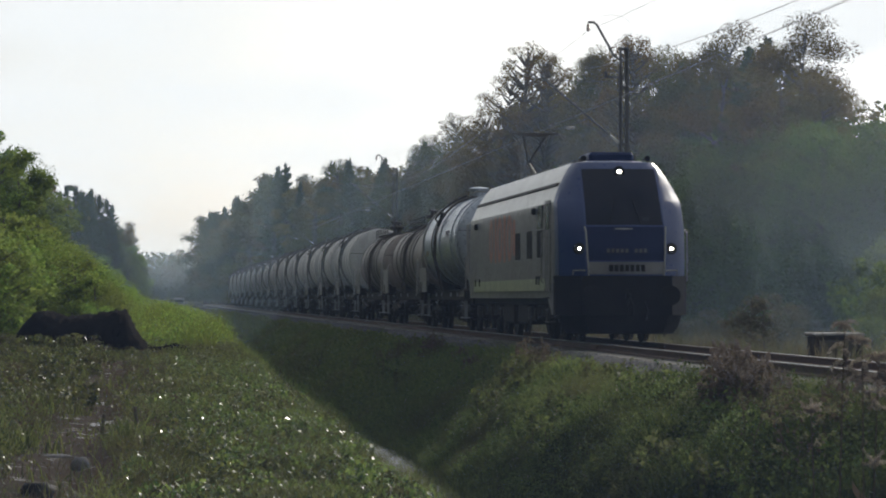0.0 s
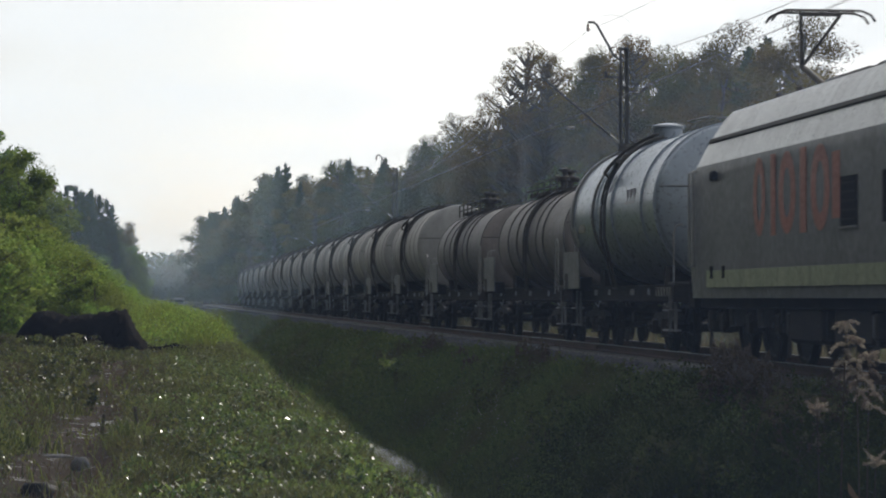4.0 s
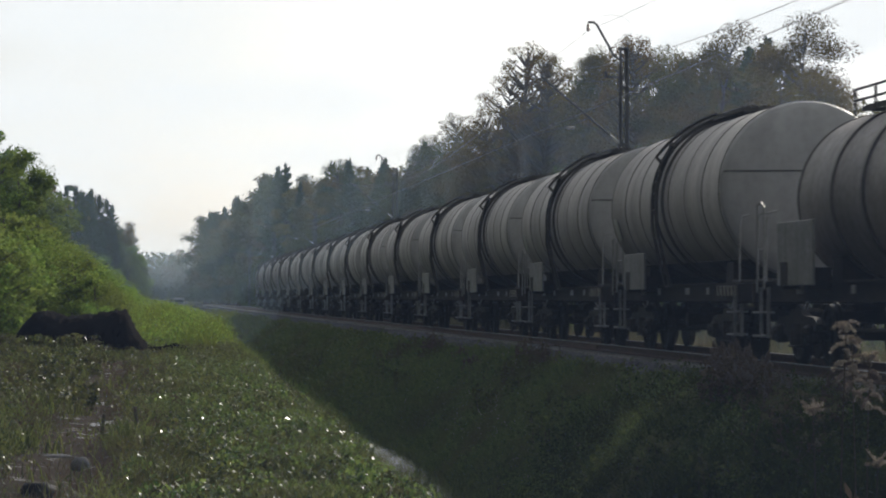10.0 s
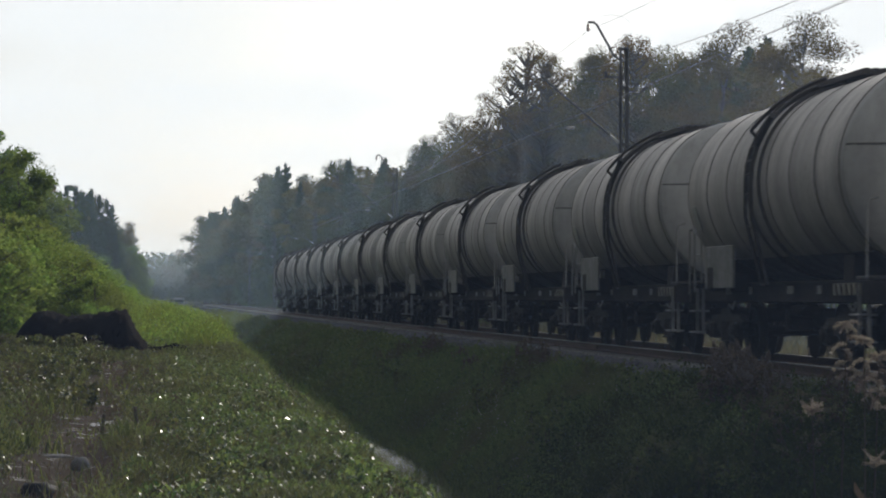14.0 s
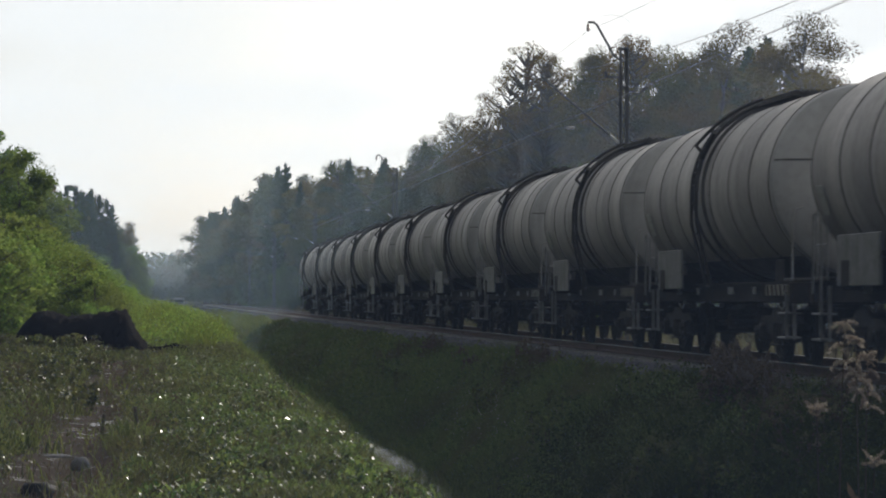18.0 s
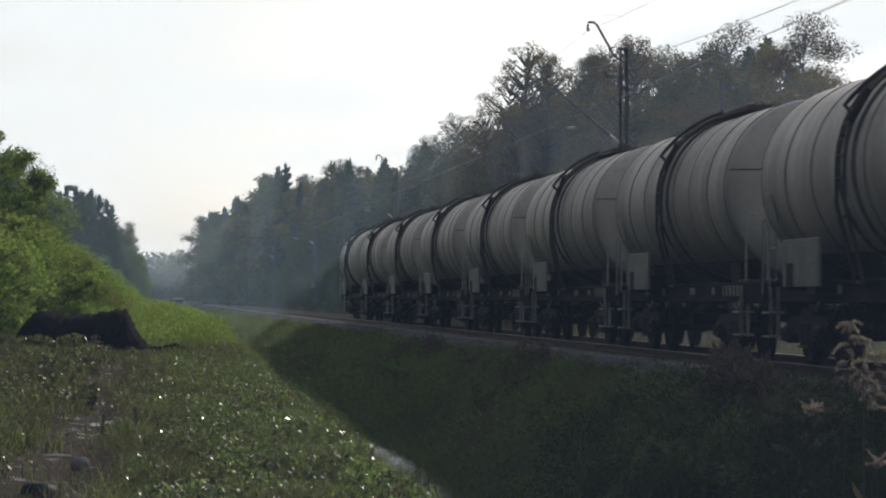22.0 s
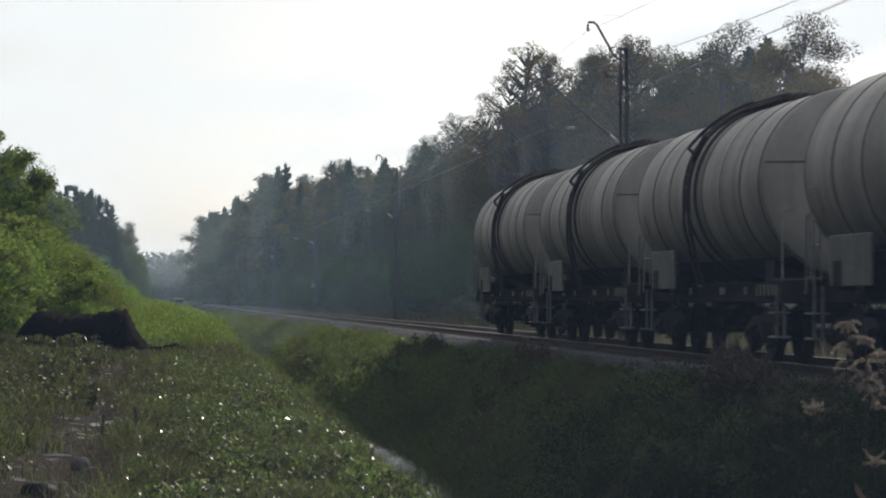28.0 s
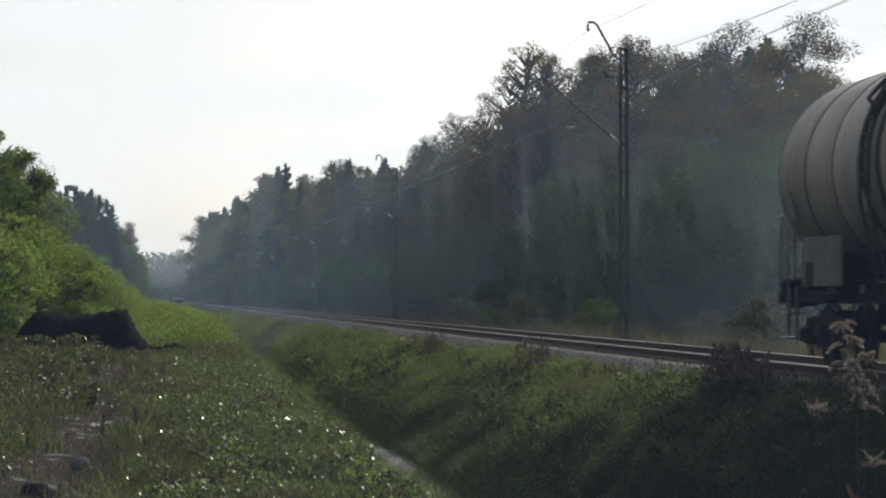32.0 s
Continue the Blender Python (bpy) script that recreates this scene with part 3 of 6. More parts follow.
masts = [first_mast] + [copy_thing(first_mast, pose(MAST_X, MAST_Y + SPAN * i, 0)) for i in (-1, 1, 2, 3, 4)]
plate = Geo().box((-0.1, 0, 2.0), (0.36, 0.02, 0.42), 0.004)
part("number_plate", plate, M_BOARD, masts[3], "small pale plate")


def build_wires():
    def cable(name, label, pts_of, r):
        pts = [pts_of(MAST_Y + SPAN * i, MAST_Y + SPAN * (i + 1), s / 14) for i in range(-2, 4) for s in range(14)]
        return tagged(new(name, Geo().tube(pts, r, 5, False).mesh(name, M_WIRE)), label, "overhead wire")

    cable("contact_wire", "taut copper contact wire over the track", lambda a, b, s: (TRACK + 0.03, a + (b - a) * s, 5.58), 0.005)
    cable("contact_wire", "second taut copper contact wire beside the first", lambda a, b, s: (TRACK + 0.08, a + (b - a) * s, 5.58), 0.005)
    mess = cable("messenger_wire", "sagging messenger wire above the contact wire", lambda a, b, s: (TRACK + 0.1, a + (b - a) * s, 7.15 - 4.9 * s * (1 - s)), 0.006)
    cable("earth_wire", "thin earth wire along the mast tops", lambda a, b, s: (MAST_X - 1.0, a + (b - a) * s, 8.42 - 2.0 * s * (1 - s)), 0.005)
    for i in range(-1, 4):
        for s in (0.1, 0.23, 0.37, 0.5, 0.63, 0.77, 0.9):
            y = MAST_Y + SPAN * i + SPAN * s
            part("dropper", Geo().tube([(TRACK + 0.08, y, 7.15 - 4.9 * s * (1 - s)), (TRACK + 0.05, y, 5.58)], 0.005, 4), M_WIRE, mess)


build_wires()

# ---- the train ----
TOTAL = []          # things that roll with the train: (object, place along the train)


def run(t):
    """How far the train has rolled at t seconds; it gathers speed a little."""
    return 7.7996 * t + 0.034231 * t * t / 2 + 0.00074141 * t ** 3 / 6


def wheelset_mesh(r=0.46):
    g = Geo()
    for s in (-1, 1):
        g.lathe([(s * 0.665, 0.06), (s * 0.67, r + 0.028), (s * 0.70, r + 0.025), (s * 0.71, r), (s * 0.80, r - 0.01), (s * 0.805, r - 0.07),
                 (s * 0.765, r - 0.1), (s * 0.75, 0.14), (s * 0.80, 0.11), (s * 0.80, 0.02)], "x", (0, 0, 0), 24)
        for k in range(3):
            a = k * 2.094
            g.box((s * 0.775, 0.24 * math.cos(a), 0.24 * math.sin(a)), (0.02, 0.07, 0.07), 0.01)
    g.lathe([(-0.98, 0.06), (-0.8, 0.08), (0.8, 0.08), (0.98, 0.06)], "x", (0, 0, 0), 10)
    return g.mesh("wheelset", M_BOGIE)


WHEEL_ME = wheelset_mesh()


def bogie_meshes(base=0.9, pos=(-0.9, 0.9)):
    """Side frame, spring and axle box meshes of a freight bogie."""
    fr = Geo()
    for s in (-1, 1):
        pts = [(-base - 0.35, 0.62), (-base - 0.15, 0.72), (-0.45, 0.74), (-0.3, 0.84), (0.3, 0.84), (0.45, 0.74), (base + 0.15, 0.72), (base + 0.35, 0.62),
               (base + 0.2, 0.52), (0.5, 0.45), (0.35, 0.3), (-0.35, 0.3), (-0.5, 0.45), (-base - 0.2, 0.52)]
        fr.rings([[(s * 1.0 + d, a, b) for a, b in pts] for d in (-0.06, 0.06)])
    fr.box((0, 0, 0.72), (2.1, 0.45, 0.22), 0.03)
    fr.box((0, 0, 0.86), (0.5, 0.5, 0.14), 0.03)
    sp = Geo()
    for y in (-0.2, 0.0, 0.2):
        sp.lathe([(0.3, 0.075), (0.36, 0.085), (0.42, 0.07), (0.48, 0.085), (0.54, 0.07), (0.62, 0.08)], "z", (0, y, 0), 9)
    sp.box((0, 0, 0.29), (0.2, 0.6, 0.03), 0.01)
    ax = Geo().box((0, 0, 0.47), (0.2, 0.28, 0.28), 0.04)
    ax.lathe([(-0.14, 0.11), (-0.15, 0.1), (-0.16, 0.03), (0.09, 0.11), (0.15, 0.1), (0.16, 0.03)], "x", (0, 0, 0.47), 10)
    br = Geo()
    for y in pos:
        for d in (-1, 1):
            br.box((0, y + d * 0.51, 0.5), (0.1, 0.07, 0.32), 0.02)
    br.tube([(0, -base - 0.5, 0.35), (0, base + 0.5, 0.35)], 0.02, 5)
    return fr.mesh("side_frame", M_BOGIE), sp.mesh("spring_pack", M_FRAME), ax.mesh("axle_box", M_BOGIE), br.mesh("brake_rigging", M_FRAME)


BOGIE_ME = bogie_meshes()


def add_bogie(thing, y):
    bogie = part("bogie", BOGIE_ME[0], None, thing, "dark greasy two-axle bogie")
    put(bogie, 0, y, 0)
    for s in (-1, 1):
        put(part("spring_pack", BOGIE_ME[1], None, bogie), s * 1.02)
        put(part("brake_rigging", BOGIE_ME[3], None, bogie), s * 0.74)
        for d in (-0.9, 0.9):
            put(part("axle_box", BOGIE_ME[2], None, bogie), s * 1.05, d)
    for d in (-0.9, 0.9):
        w = part("wheelset", WHEEL_ME, None, bogie)
        put(w, 0, d, 0.46)
    return bogie


def buffer_geo(x, y, way, z=1.06):
    g = Geo()
    g.lathe([(y - way * 0.62, 0.13), (y - way * 0.6, 0.12), (y - way * 0.3, 0.12), (y - way * 0.28, 0.09), (y - way * 0.06, 0.085), (y - way * 0.05, 0.225), (y - way * 0.015, 0.225), (y, 0.15)], "y", (x, 0, z), 14)
    g.box((x, y - way * 0.63, z), (0.36, 0.04, 0.36), 0.02)
    return g


def coupling_geo(y, way):
    g = Geo()
    g.box((0, y - way * 0.45, 1.04), (0.1, 0.3, 0.16), 0.03)
    g.tube([(0, y - way * 0.3, 1.0), (0.06, y - way * 0.2, 0.85), (0.05, y - way * 0.12, 0.62), (-0.05, y - way * 0.12, 0.62), (-0.06, y - way * 0.2, 0.85), (0, y - way * 0.3, 1.0)], 0.022, 6)
    g.tube([(0.4, y - way * 0.6, 0.95), (0.42, y - way * 0.25, 0.7), (0.36, y - way * 0.15, 0.5)], 0.025, 6)
    return g


def tank_profile(half, r, dish=0.42):
    return [(-half - dish * s, r * math.sqrt(max(0.0, 1 - (s ** 2.0)))) for s in (0.999, 0.97, 0.9, 0.78, 0.6, 0.4, 0.2)] + [(-half, r), (half, r)] + \
           [(half + dish * s, r * math.sqrt(max(0.0, 1 - s ** 2.0))) for s in (0.2, 0.4, 0.6, 0.78, 0.9, 0.97, 0.999)]


def wagon_base(thing, length, panel_y, panel_z, off, half):
    """Underframe, bogies, buffers, steps, brake gear and rails that all the tank wagons share."""
    h = length / 2 - 0.62
    fr = Geo()
    for s in (-1, 1):
        fr.box((s * 1.05, 0, 1.1), (0.1, 2 * h, 0.3), 0.015)
        fr.box((s * 1.09, 0, 1.235), (0.16, 2 * h, 0.03))
        fr.box((s * 1.09, 0, 0.965), (0.16, 2 * h, 0.03))
    for y in (-h + 0.06, -h + 1.6, -1.2, 1.2, h - 1.6, h - 0.06):
        fr.box((0, y, 1.08), (2.6 if abs(y) > h - 0.1 else 2.0, 0.16, 0.32), 0.02)
    fr.box((0, 0, 1.05), (0.5, 2 * h - 0.2, 0.26), 0.02)
    part("underframe", fr, M_FRAME, thing)
    for s in (-1, 1):
        for y in (off - half + 1.3, off + half - 1.3):
            g = Geo().rings([[(s * 0.2, y + d, 1.2), (s * 1.0, y + d, 1.2), (s * 0.98, y + d, 1.6), (s * 0.8, y + d, 1.55), (s * 0.45, y + d, 1.4)] for d in (-0.28, 0.28)])
            part("tank_saddle", g, M_FRAME, thing)
    for y, way in ((-length / 2, -1), (length / 2, 1)):
        for s in (-1, 1):
            part("buffer", buffer_geo(s * 0.875, y, way), M_BOGIE, thing)
        part("coupling", coupling_geo(y, way), M_FRAME, thing)
        part("end_platform", Geo().box((0, y - way * 0.95, 1.27), (2.5, 0.7, 0.05), 0.01), M_DARK, thing)
    for y in (-h + 1.85, h - 1.85):
        add_bogie(thing, y)
    tank = Geo().lathe([(-0.5, 0.1), (-0.48, 0.18), (0.48, 0.18), (0.5, 0.1)], "y", (-0.55, 0.6, 0.72), 12)
    part("air_reservoir", tank, M_FRAME, thing)
    part("brake_cylinder", Geo().lathe([(-0.3, 0.16), (0.2, 0.16), (0.22, 0.05), (0.6, 0.04)], "y", (0.3, -0.6, 0.75), 12), M_FRAME, thing)
    g = Geo().tube([(0, -0.15, 0.8), (0, -0.15, 0.35), (0, 0.35, 0.3)], 0.06, 6)
    g.lathe([(-0.1, 0.06), (-0.08, 0.13), (0.3, 0.1), (0.34, 0.13), (0.4, 0.13)], "x", (-0.9, -0.1, 0.62), 10)
    part("outlet_valve", g, M_FRAME, thing, "bottom outlet valve")
    # the long data board at the sole bar, near side and far side
    z0, z1 = panel_z
    for s in (-1, 1):
        board = part("data_board", Geo().box((s * 1.44, panel_y, (z0 + z1) / 2), (0.04, 2.1, z1 - z0), 0.01), M_BOARD, thing, "long pale grey data board")
        for d in (-0.8, 0.8):
            part("bracket", Geo().box((s * 1.28, panel_y + d, z0 + 0.1), (0.3, 0.06, 0.3), 0.01), M_FRAME, board)
        part("opening", Geo().box((s * 1.4625, panel_y + 0.62, z0 + 0.17), (0.006, 0.42, 0.34)), M_FRAME, board, "dark opening in the board")
        g = Geo().tube([(s * 1.44, panel_y + 1.95, z0 - 0.05), (s * 1.44, panel_y + 1.95, z1 + 0.25), (s * 1.44, panel_y + 2.11, z1 + 0.34), (s * 1.44, panel_y + 2.35, z1 + 0.3), (s * 1.44, panel_y + 2.41, z0 - 0.1)], 0.018, 6)
        part("grab_rail", g, M_RAILING, thing, "pale bent grab rail")
    # steps, handrails, chalky plates along the sole bar
    for y in (-h + 0.45, h - 0.45):
        for s in (-1, 1):
            g = Geo()
            for z in (0.42, 0.78):
                g.box((s * 1.22, y, z), (0.24, 0.5, 0.03), 0.006)
            for d in (-0.24, 0.24):
                g.box((s * 1.2, y + d, 0.78), (0.05, 0.025, 0.78))
            part("footstep", g, M_RAILING, thing, "pale worn footstep")
            g = Geo()
            for d in (-0.28,) if y < 0 else (-0.28, 0.3):
                g.tube([(s * 1.24, y + d, 1.25), (s * 1.24, y + d, 2.16), (s * 1.2, y + d, 2.3), (s * 1.08, y + d, 2.33)], 0.017, 6)
            if y > 0:
                g.tube([(s * 1.24, y - 0.28, 1.75), (s * 1.24, y + 0.3, 1.75)], 0.016, 5)
            part("handrail", g, M_RAILING, thing, "pale steel handrail")
    for k, y in enumerate((-h + 2.9, -1.1, 1.5, h - 2.6)):
        part("sole_bar_plate", Geo().box((-1.178, y, 1.12), (0.012, 0.4 if k % 2 else 0.22, 0.12)), M_BOARD, thing, "small pale plate")
    for y in (-h + 1.0, h - 2.95):
        for s in (-1, 1):
            part("tie_down_hook", Geo().tube([(s * 1.15, y, 0.95), (s * 1.2, y, 0.82), (s * 1.24, y + 0.06, 0.9)], 0.02, 5), M_RAILING, thing)


def ladder(thing, y, r, zc, guarded=True):
    """A ladder that follows the tank's side from the sole bar over to the walkway."""
    material = M_DARK
    for s in (-1, 1):
        pts = [(s * 1.3, 1.2), (s * (r + 0.1), zc - 0.5)] + [(s * (r + 0.1) * math.cos(a), zc + (r + 0.1) * math.sin(a)) for a in np.linspace(0.0, 1.35, 9)]
        g = Geo()
        for d in (-0.2, 0.2):
            g.tube([(a, y + d, b) for a, b in pts], 0.03, 6)
        rail = part("ladder_rail", g, material, thing)
        for k in range(13):
            t = k / 12 * (len(pts) - 1)
            i = min(int(t), len(pts) - 2)
            a = pts[i][0] + (pts[i + 1][0] - pts[i][0]) * (t - i)
            b = pts[i][1] + (pts[i + 1][1] - pts[i][1]) * (t - i)
            part("rung", Geo().tube([(a, y - 0.2, b), (a, y + 0.2, b)], 0.018, 5), material, rail)
        if not guarded:
            continue
        # handrails that stand off the tank on both sides of the ladder
        def on(a_, out, dy):
            return (s * (r + out) * math.cos(a_), y + dy, zc + (r + out) * math.sin(a_))
        part("ladder_guard", Geo().tube([on(0.42, 0.1, -0.2), on(0.46, 0.3, -0.3)] + [on(q, 0.3 - 0.16 * (q - 0.46), -0.3 - 1.5 * (q - 0.46)) for q in np.linspace(0.52, 1.15, 7)], 0.03, 6), material, thing)
        part("guard_bar", Geo().tube([on(0.38, 0.12, -0.22), on(0.6, 0.26, -1.0)], 0.05, 6), material, thing)
        gusset = Geo().rings([[on(0.3, o, 0.2), on(0.3, o, 0.32), on(0.52, o, 0.5), on(0.56, o, 0.26)] for o in (0.05, 0.08)])
        part("bracket_plate", gusset, M_BOARD, thing, "pale bracket plate beside the ladder")


def top_gear(thing, y, r, zc, valves, rail_len):
    top = zc + r
    g = Geo()
    for d in np.linspace(-rail_len / 2, rail_len / 2, 5):
        g.box((0, y + d, top + 0.03), (1.0, 0.06, 0.06))
    for k in (-1, 1):
        g.box((k * 0.5, y, top + 0.03), (0.04, rail_len, 0.07))
    walkway = part("walkway", g, M_DARK, thing, "dark open-grid walkway on the tank's top")
    for k in range(7):
        part("slat", Geo().box(((k - 3) * 0.14, y, top + 0.075), (0.08, rail_len, 0.03)), M_DARK, walkway)
    g = Geo().lathe([(-0.1, 0.28), (0.08, 0.28), (0.09, 0.32), (0.12, 0.32), (0.14, 0.22), (0.15, 0.04)], "z", (0, y, top), 18)
    hatch = part("manhole", g, M_DARK, thing, "round bolted manhole lid")
    part("lid_handle", Geo().tube([(-0.12, y, top + 0.14), (-0.12, y, top + 0.19), (0.12, y, top + 0.19), (0.12, y, top + 0.14)], 0.015, 5), M_DARK, hatch)
    if valves:
        for s in (-1, 1):
            g = Geo()
            for d in np.linspace(-rail_len / 2, rail_len / 2, 6):
                g.tube([(s * 0.62, y + d, top - 0.08), (s * 0.62, y + d, top + 0.3)], 0.022, 5)
            for z in (0.14, 0.3):
                g.tube([(s * 0.62, y - rail_len / 2, top + z), (s * 0.62, y + rail_len / 2, top + z)], 0.02, 5)
            part("walkway_railing", g, M_DARK, thing)
        for d in (-1, 1):
            g = Geo().lathe([(0, 0.09), (0.3, 0.09), (0.32, 0.15), (0.42, 0.15), (0.44, 0.07), (0.55, 0.07), (0.56, 0.16), (0.62, 0.16), (0.64, 0.04)], "z", (0.12 * d, y - 0.4 + 0.3 * d, top), 10)
            g.lathe([(-0.25, 0.07), (0.25, 0.07)], "x", (0.1 * d, y - 0.4 + 0.3 * d, top + 0.38), 8)
            part("top_valve", g, M_DARK, thing, "dark valve with a hand wheel")


def tank_wagon(length, r, zc, mat_, bands, valves, label, panel_y, half, off=0.0, panel_z=(1.16, 1.84), lad_y=0.3, rail_len=1.8, gear_y=None):
    thing = new("tank_wagon")
    prof = [(a + off, b) for a, b in tank_profile(half, r, 0.34)]
    edges = [off - half] + sorted(b_[0] for b_ in bands if abs(b_[0] - off) < half - 0.25) + [off + half]
    tank = part("tank", Geo().lathe([(off - half, r - 0.06), (off - half, r - 0.012), (off + half, r - 0.012), (off + half, r - 0.06)], "y", (0, 0, zc), 56), mat_, thing)
    for k, (a, b) in enumerate(zip(edges, edges[1:])):
        if b - a > 0.1:
            q = r + (0.0, 0.006, 0.002)[k % 3]
            part("cladding_hoop", Geo().lathe([(a + 0.004, r - 0.05), (a + 0.004, q), (b - 0.004, q), (b - 0.004, r - 0.05)], "y", (0, 0, zc), 56), mat_, tank)
    end_mat = M_TANK_END if mat_ == M_TANK else mat_
    part("tank_end", Geo().lathe(prof[:8], "y", (0, 0, zc), 56), end_mat, tank, "dished tank end")
    part("tank_end", Geo().lathe(prof[8:], "y", (0, 0, zc), 56), end_mat, tank, "dished tank end")
    for y, w, proud, mm in bands:
        part("tank_band", Geo().lathe([(y - w / 2, r - 0.05), (y - w / 2, r + proud), (y + w / 2, r + proud), (y + w / 2, r - 0.05)], "y", (0, 0, zc), 56), mm, tank)
    for s in (-1, 1):
        seam = [(x, off + s * (half + 0.34 * math.sqrt(max(0.0, 1 - (x * x + 0.09) / r ** 2)) + 0.004), zc + 0.3) for x in np.linspace(-0.96 * r, 0.96 * r, 15)]
        part("end_seam", Geo().tube(seam, 0.014, 5), M_BAND, tank)
    wagon_base(thing, length, panel_y, panel_z, off, half)
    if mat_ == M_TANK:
        # added shell that darkens the underside where the tank curves into shade
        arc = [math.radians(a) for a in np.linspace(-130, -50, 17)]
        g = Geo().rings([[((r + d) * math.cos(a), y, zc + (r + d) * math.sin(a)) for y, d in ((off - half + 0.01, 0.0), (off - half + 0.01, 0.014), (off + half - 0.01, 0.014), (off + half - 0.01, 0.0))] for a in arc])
        part("belly_plate", g, M_BELLY, tank, "dark plates along the tank's belly, coloured for shade and soot")
    # a small tilted placard low on the tank's side, near its tail, and striped boards on the sole bar
    for s in (-1, 1):
        ang = -0.28
        if valves:
            continue
        holder = part("placard", Geo().box((0, 0, 0), (0.014, 0.3, 0.42), 0.004), M_PALE_INS, thing, "small pale placard on the tank's side")
        holder.matrix_basis = Matrix.Translation((s * (r + 0.035) * math.cos(ang), off + half - 0.55, zc + (r + 0.035) * math.sin(ang))) @ Matrix.Rotation(-s * ang, 4, "Y")
        stripes = part("warning_board", Geo().box((s * 1.2, -4.4, 1.12), (0.03, 1.4, 0.16), 0.005), M_OCHRE, thing, "faded board with dark slanting stripes")
        for k in range(5):
            part("stripe", Geo().rings([[(s * 1.2 + d, -5.05 + k * 0.27 + a, z) for a, z in ((0, 1.045), (0.13, 1.045), (0.2, 1.195), (0.07, 1.195))] for d in (-0.019, 0.019)]), M_FRAME, stripes)
    ladder(thing, lad_y, r, zc, not valves)
    top_gear(thing, lad_y if gear_y is None else gear_y, r, zc, valves, rail_len)
    return tagged(thing, label, "tank wagon", "tank wagons of the train")


# ---- the locomotive ----
# height, half width, nose, where the corner starts, half width of the flat front
LEVELS = [(1.0, 1.44, -8.9, -8.0, 0.92), (1.5, 1.47, -9.0, -8.0, 0.93), (1.51, 1.47, -9.0, -8.0, 0.93), (2.1, 1.475, -8.98, -8.0, 0.92), (2.6, 1.475, -8.86, -7.95, 0.91), (3.0, 1.465, -8.62, -7.8, 0.91),
          (3.19, 1.455, -8.5, -7.66, 0.91), (3.2, 1.45, -8.49, -7.65, 0.91), (3.5, 1.33, -8.27, -7.5, 0.91), (3.75, 1.2, -8.07, -7.4, 0.9), (3.95, 1.08, -7.9, -7.3, 0.88), (4.1, 0.95, -7.7, -7.2, 0.8), (4.16, 0.6, -7.3, -7.0, 0.5)]
TAIL = 0.15         # the tail end reaches this much further from the middle


def half_plan(hw, yf, yc, wm):
    """Half of the nose's outline from above, side to middle: a broad flat corner and a faintly bowed front."""
    ym = yf + 0.13
    return [(hw, yc), (hw - 0.035, yc + 0.38 * (ym - yc)), (wm + 0.5 * (hw - wm), yc + 0.76 * (ym - yc)), (wm + 0.05, ym + 0.045), (wm, ym), (wm * 0.55, yf + 0.035), (0, yf)]


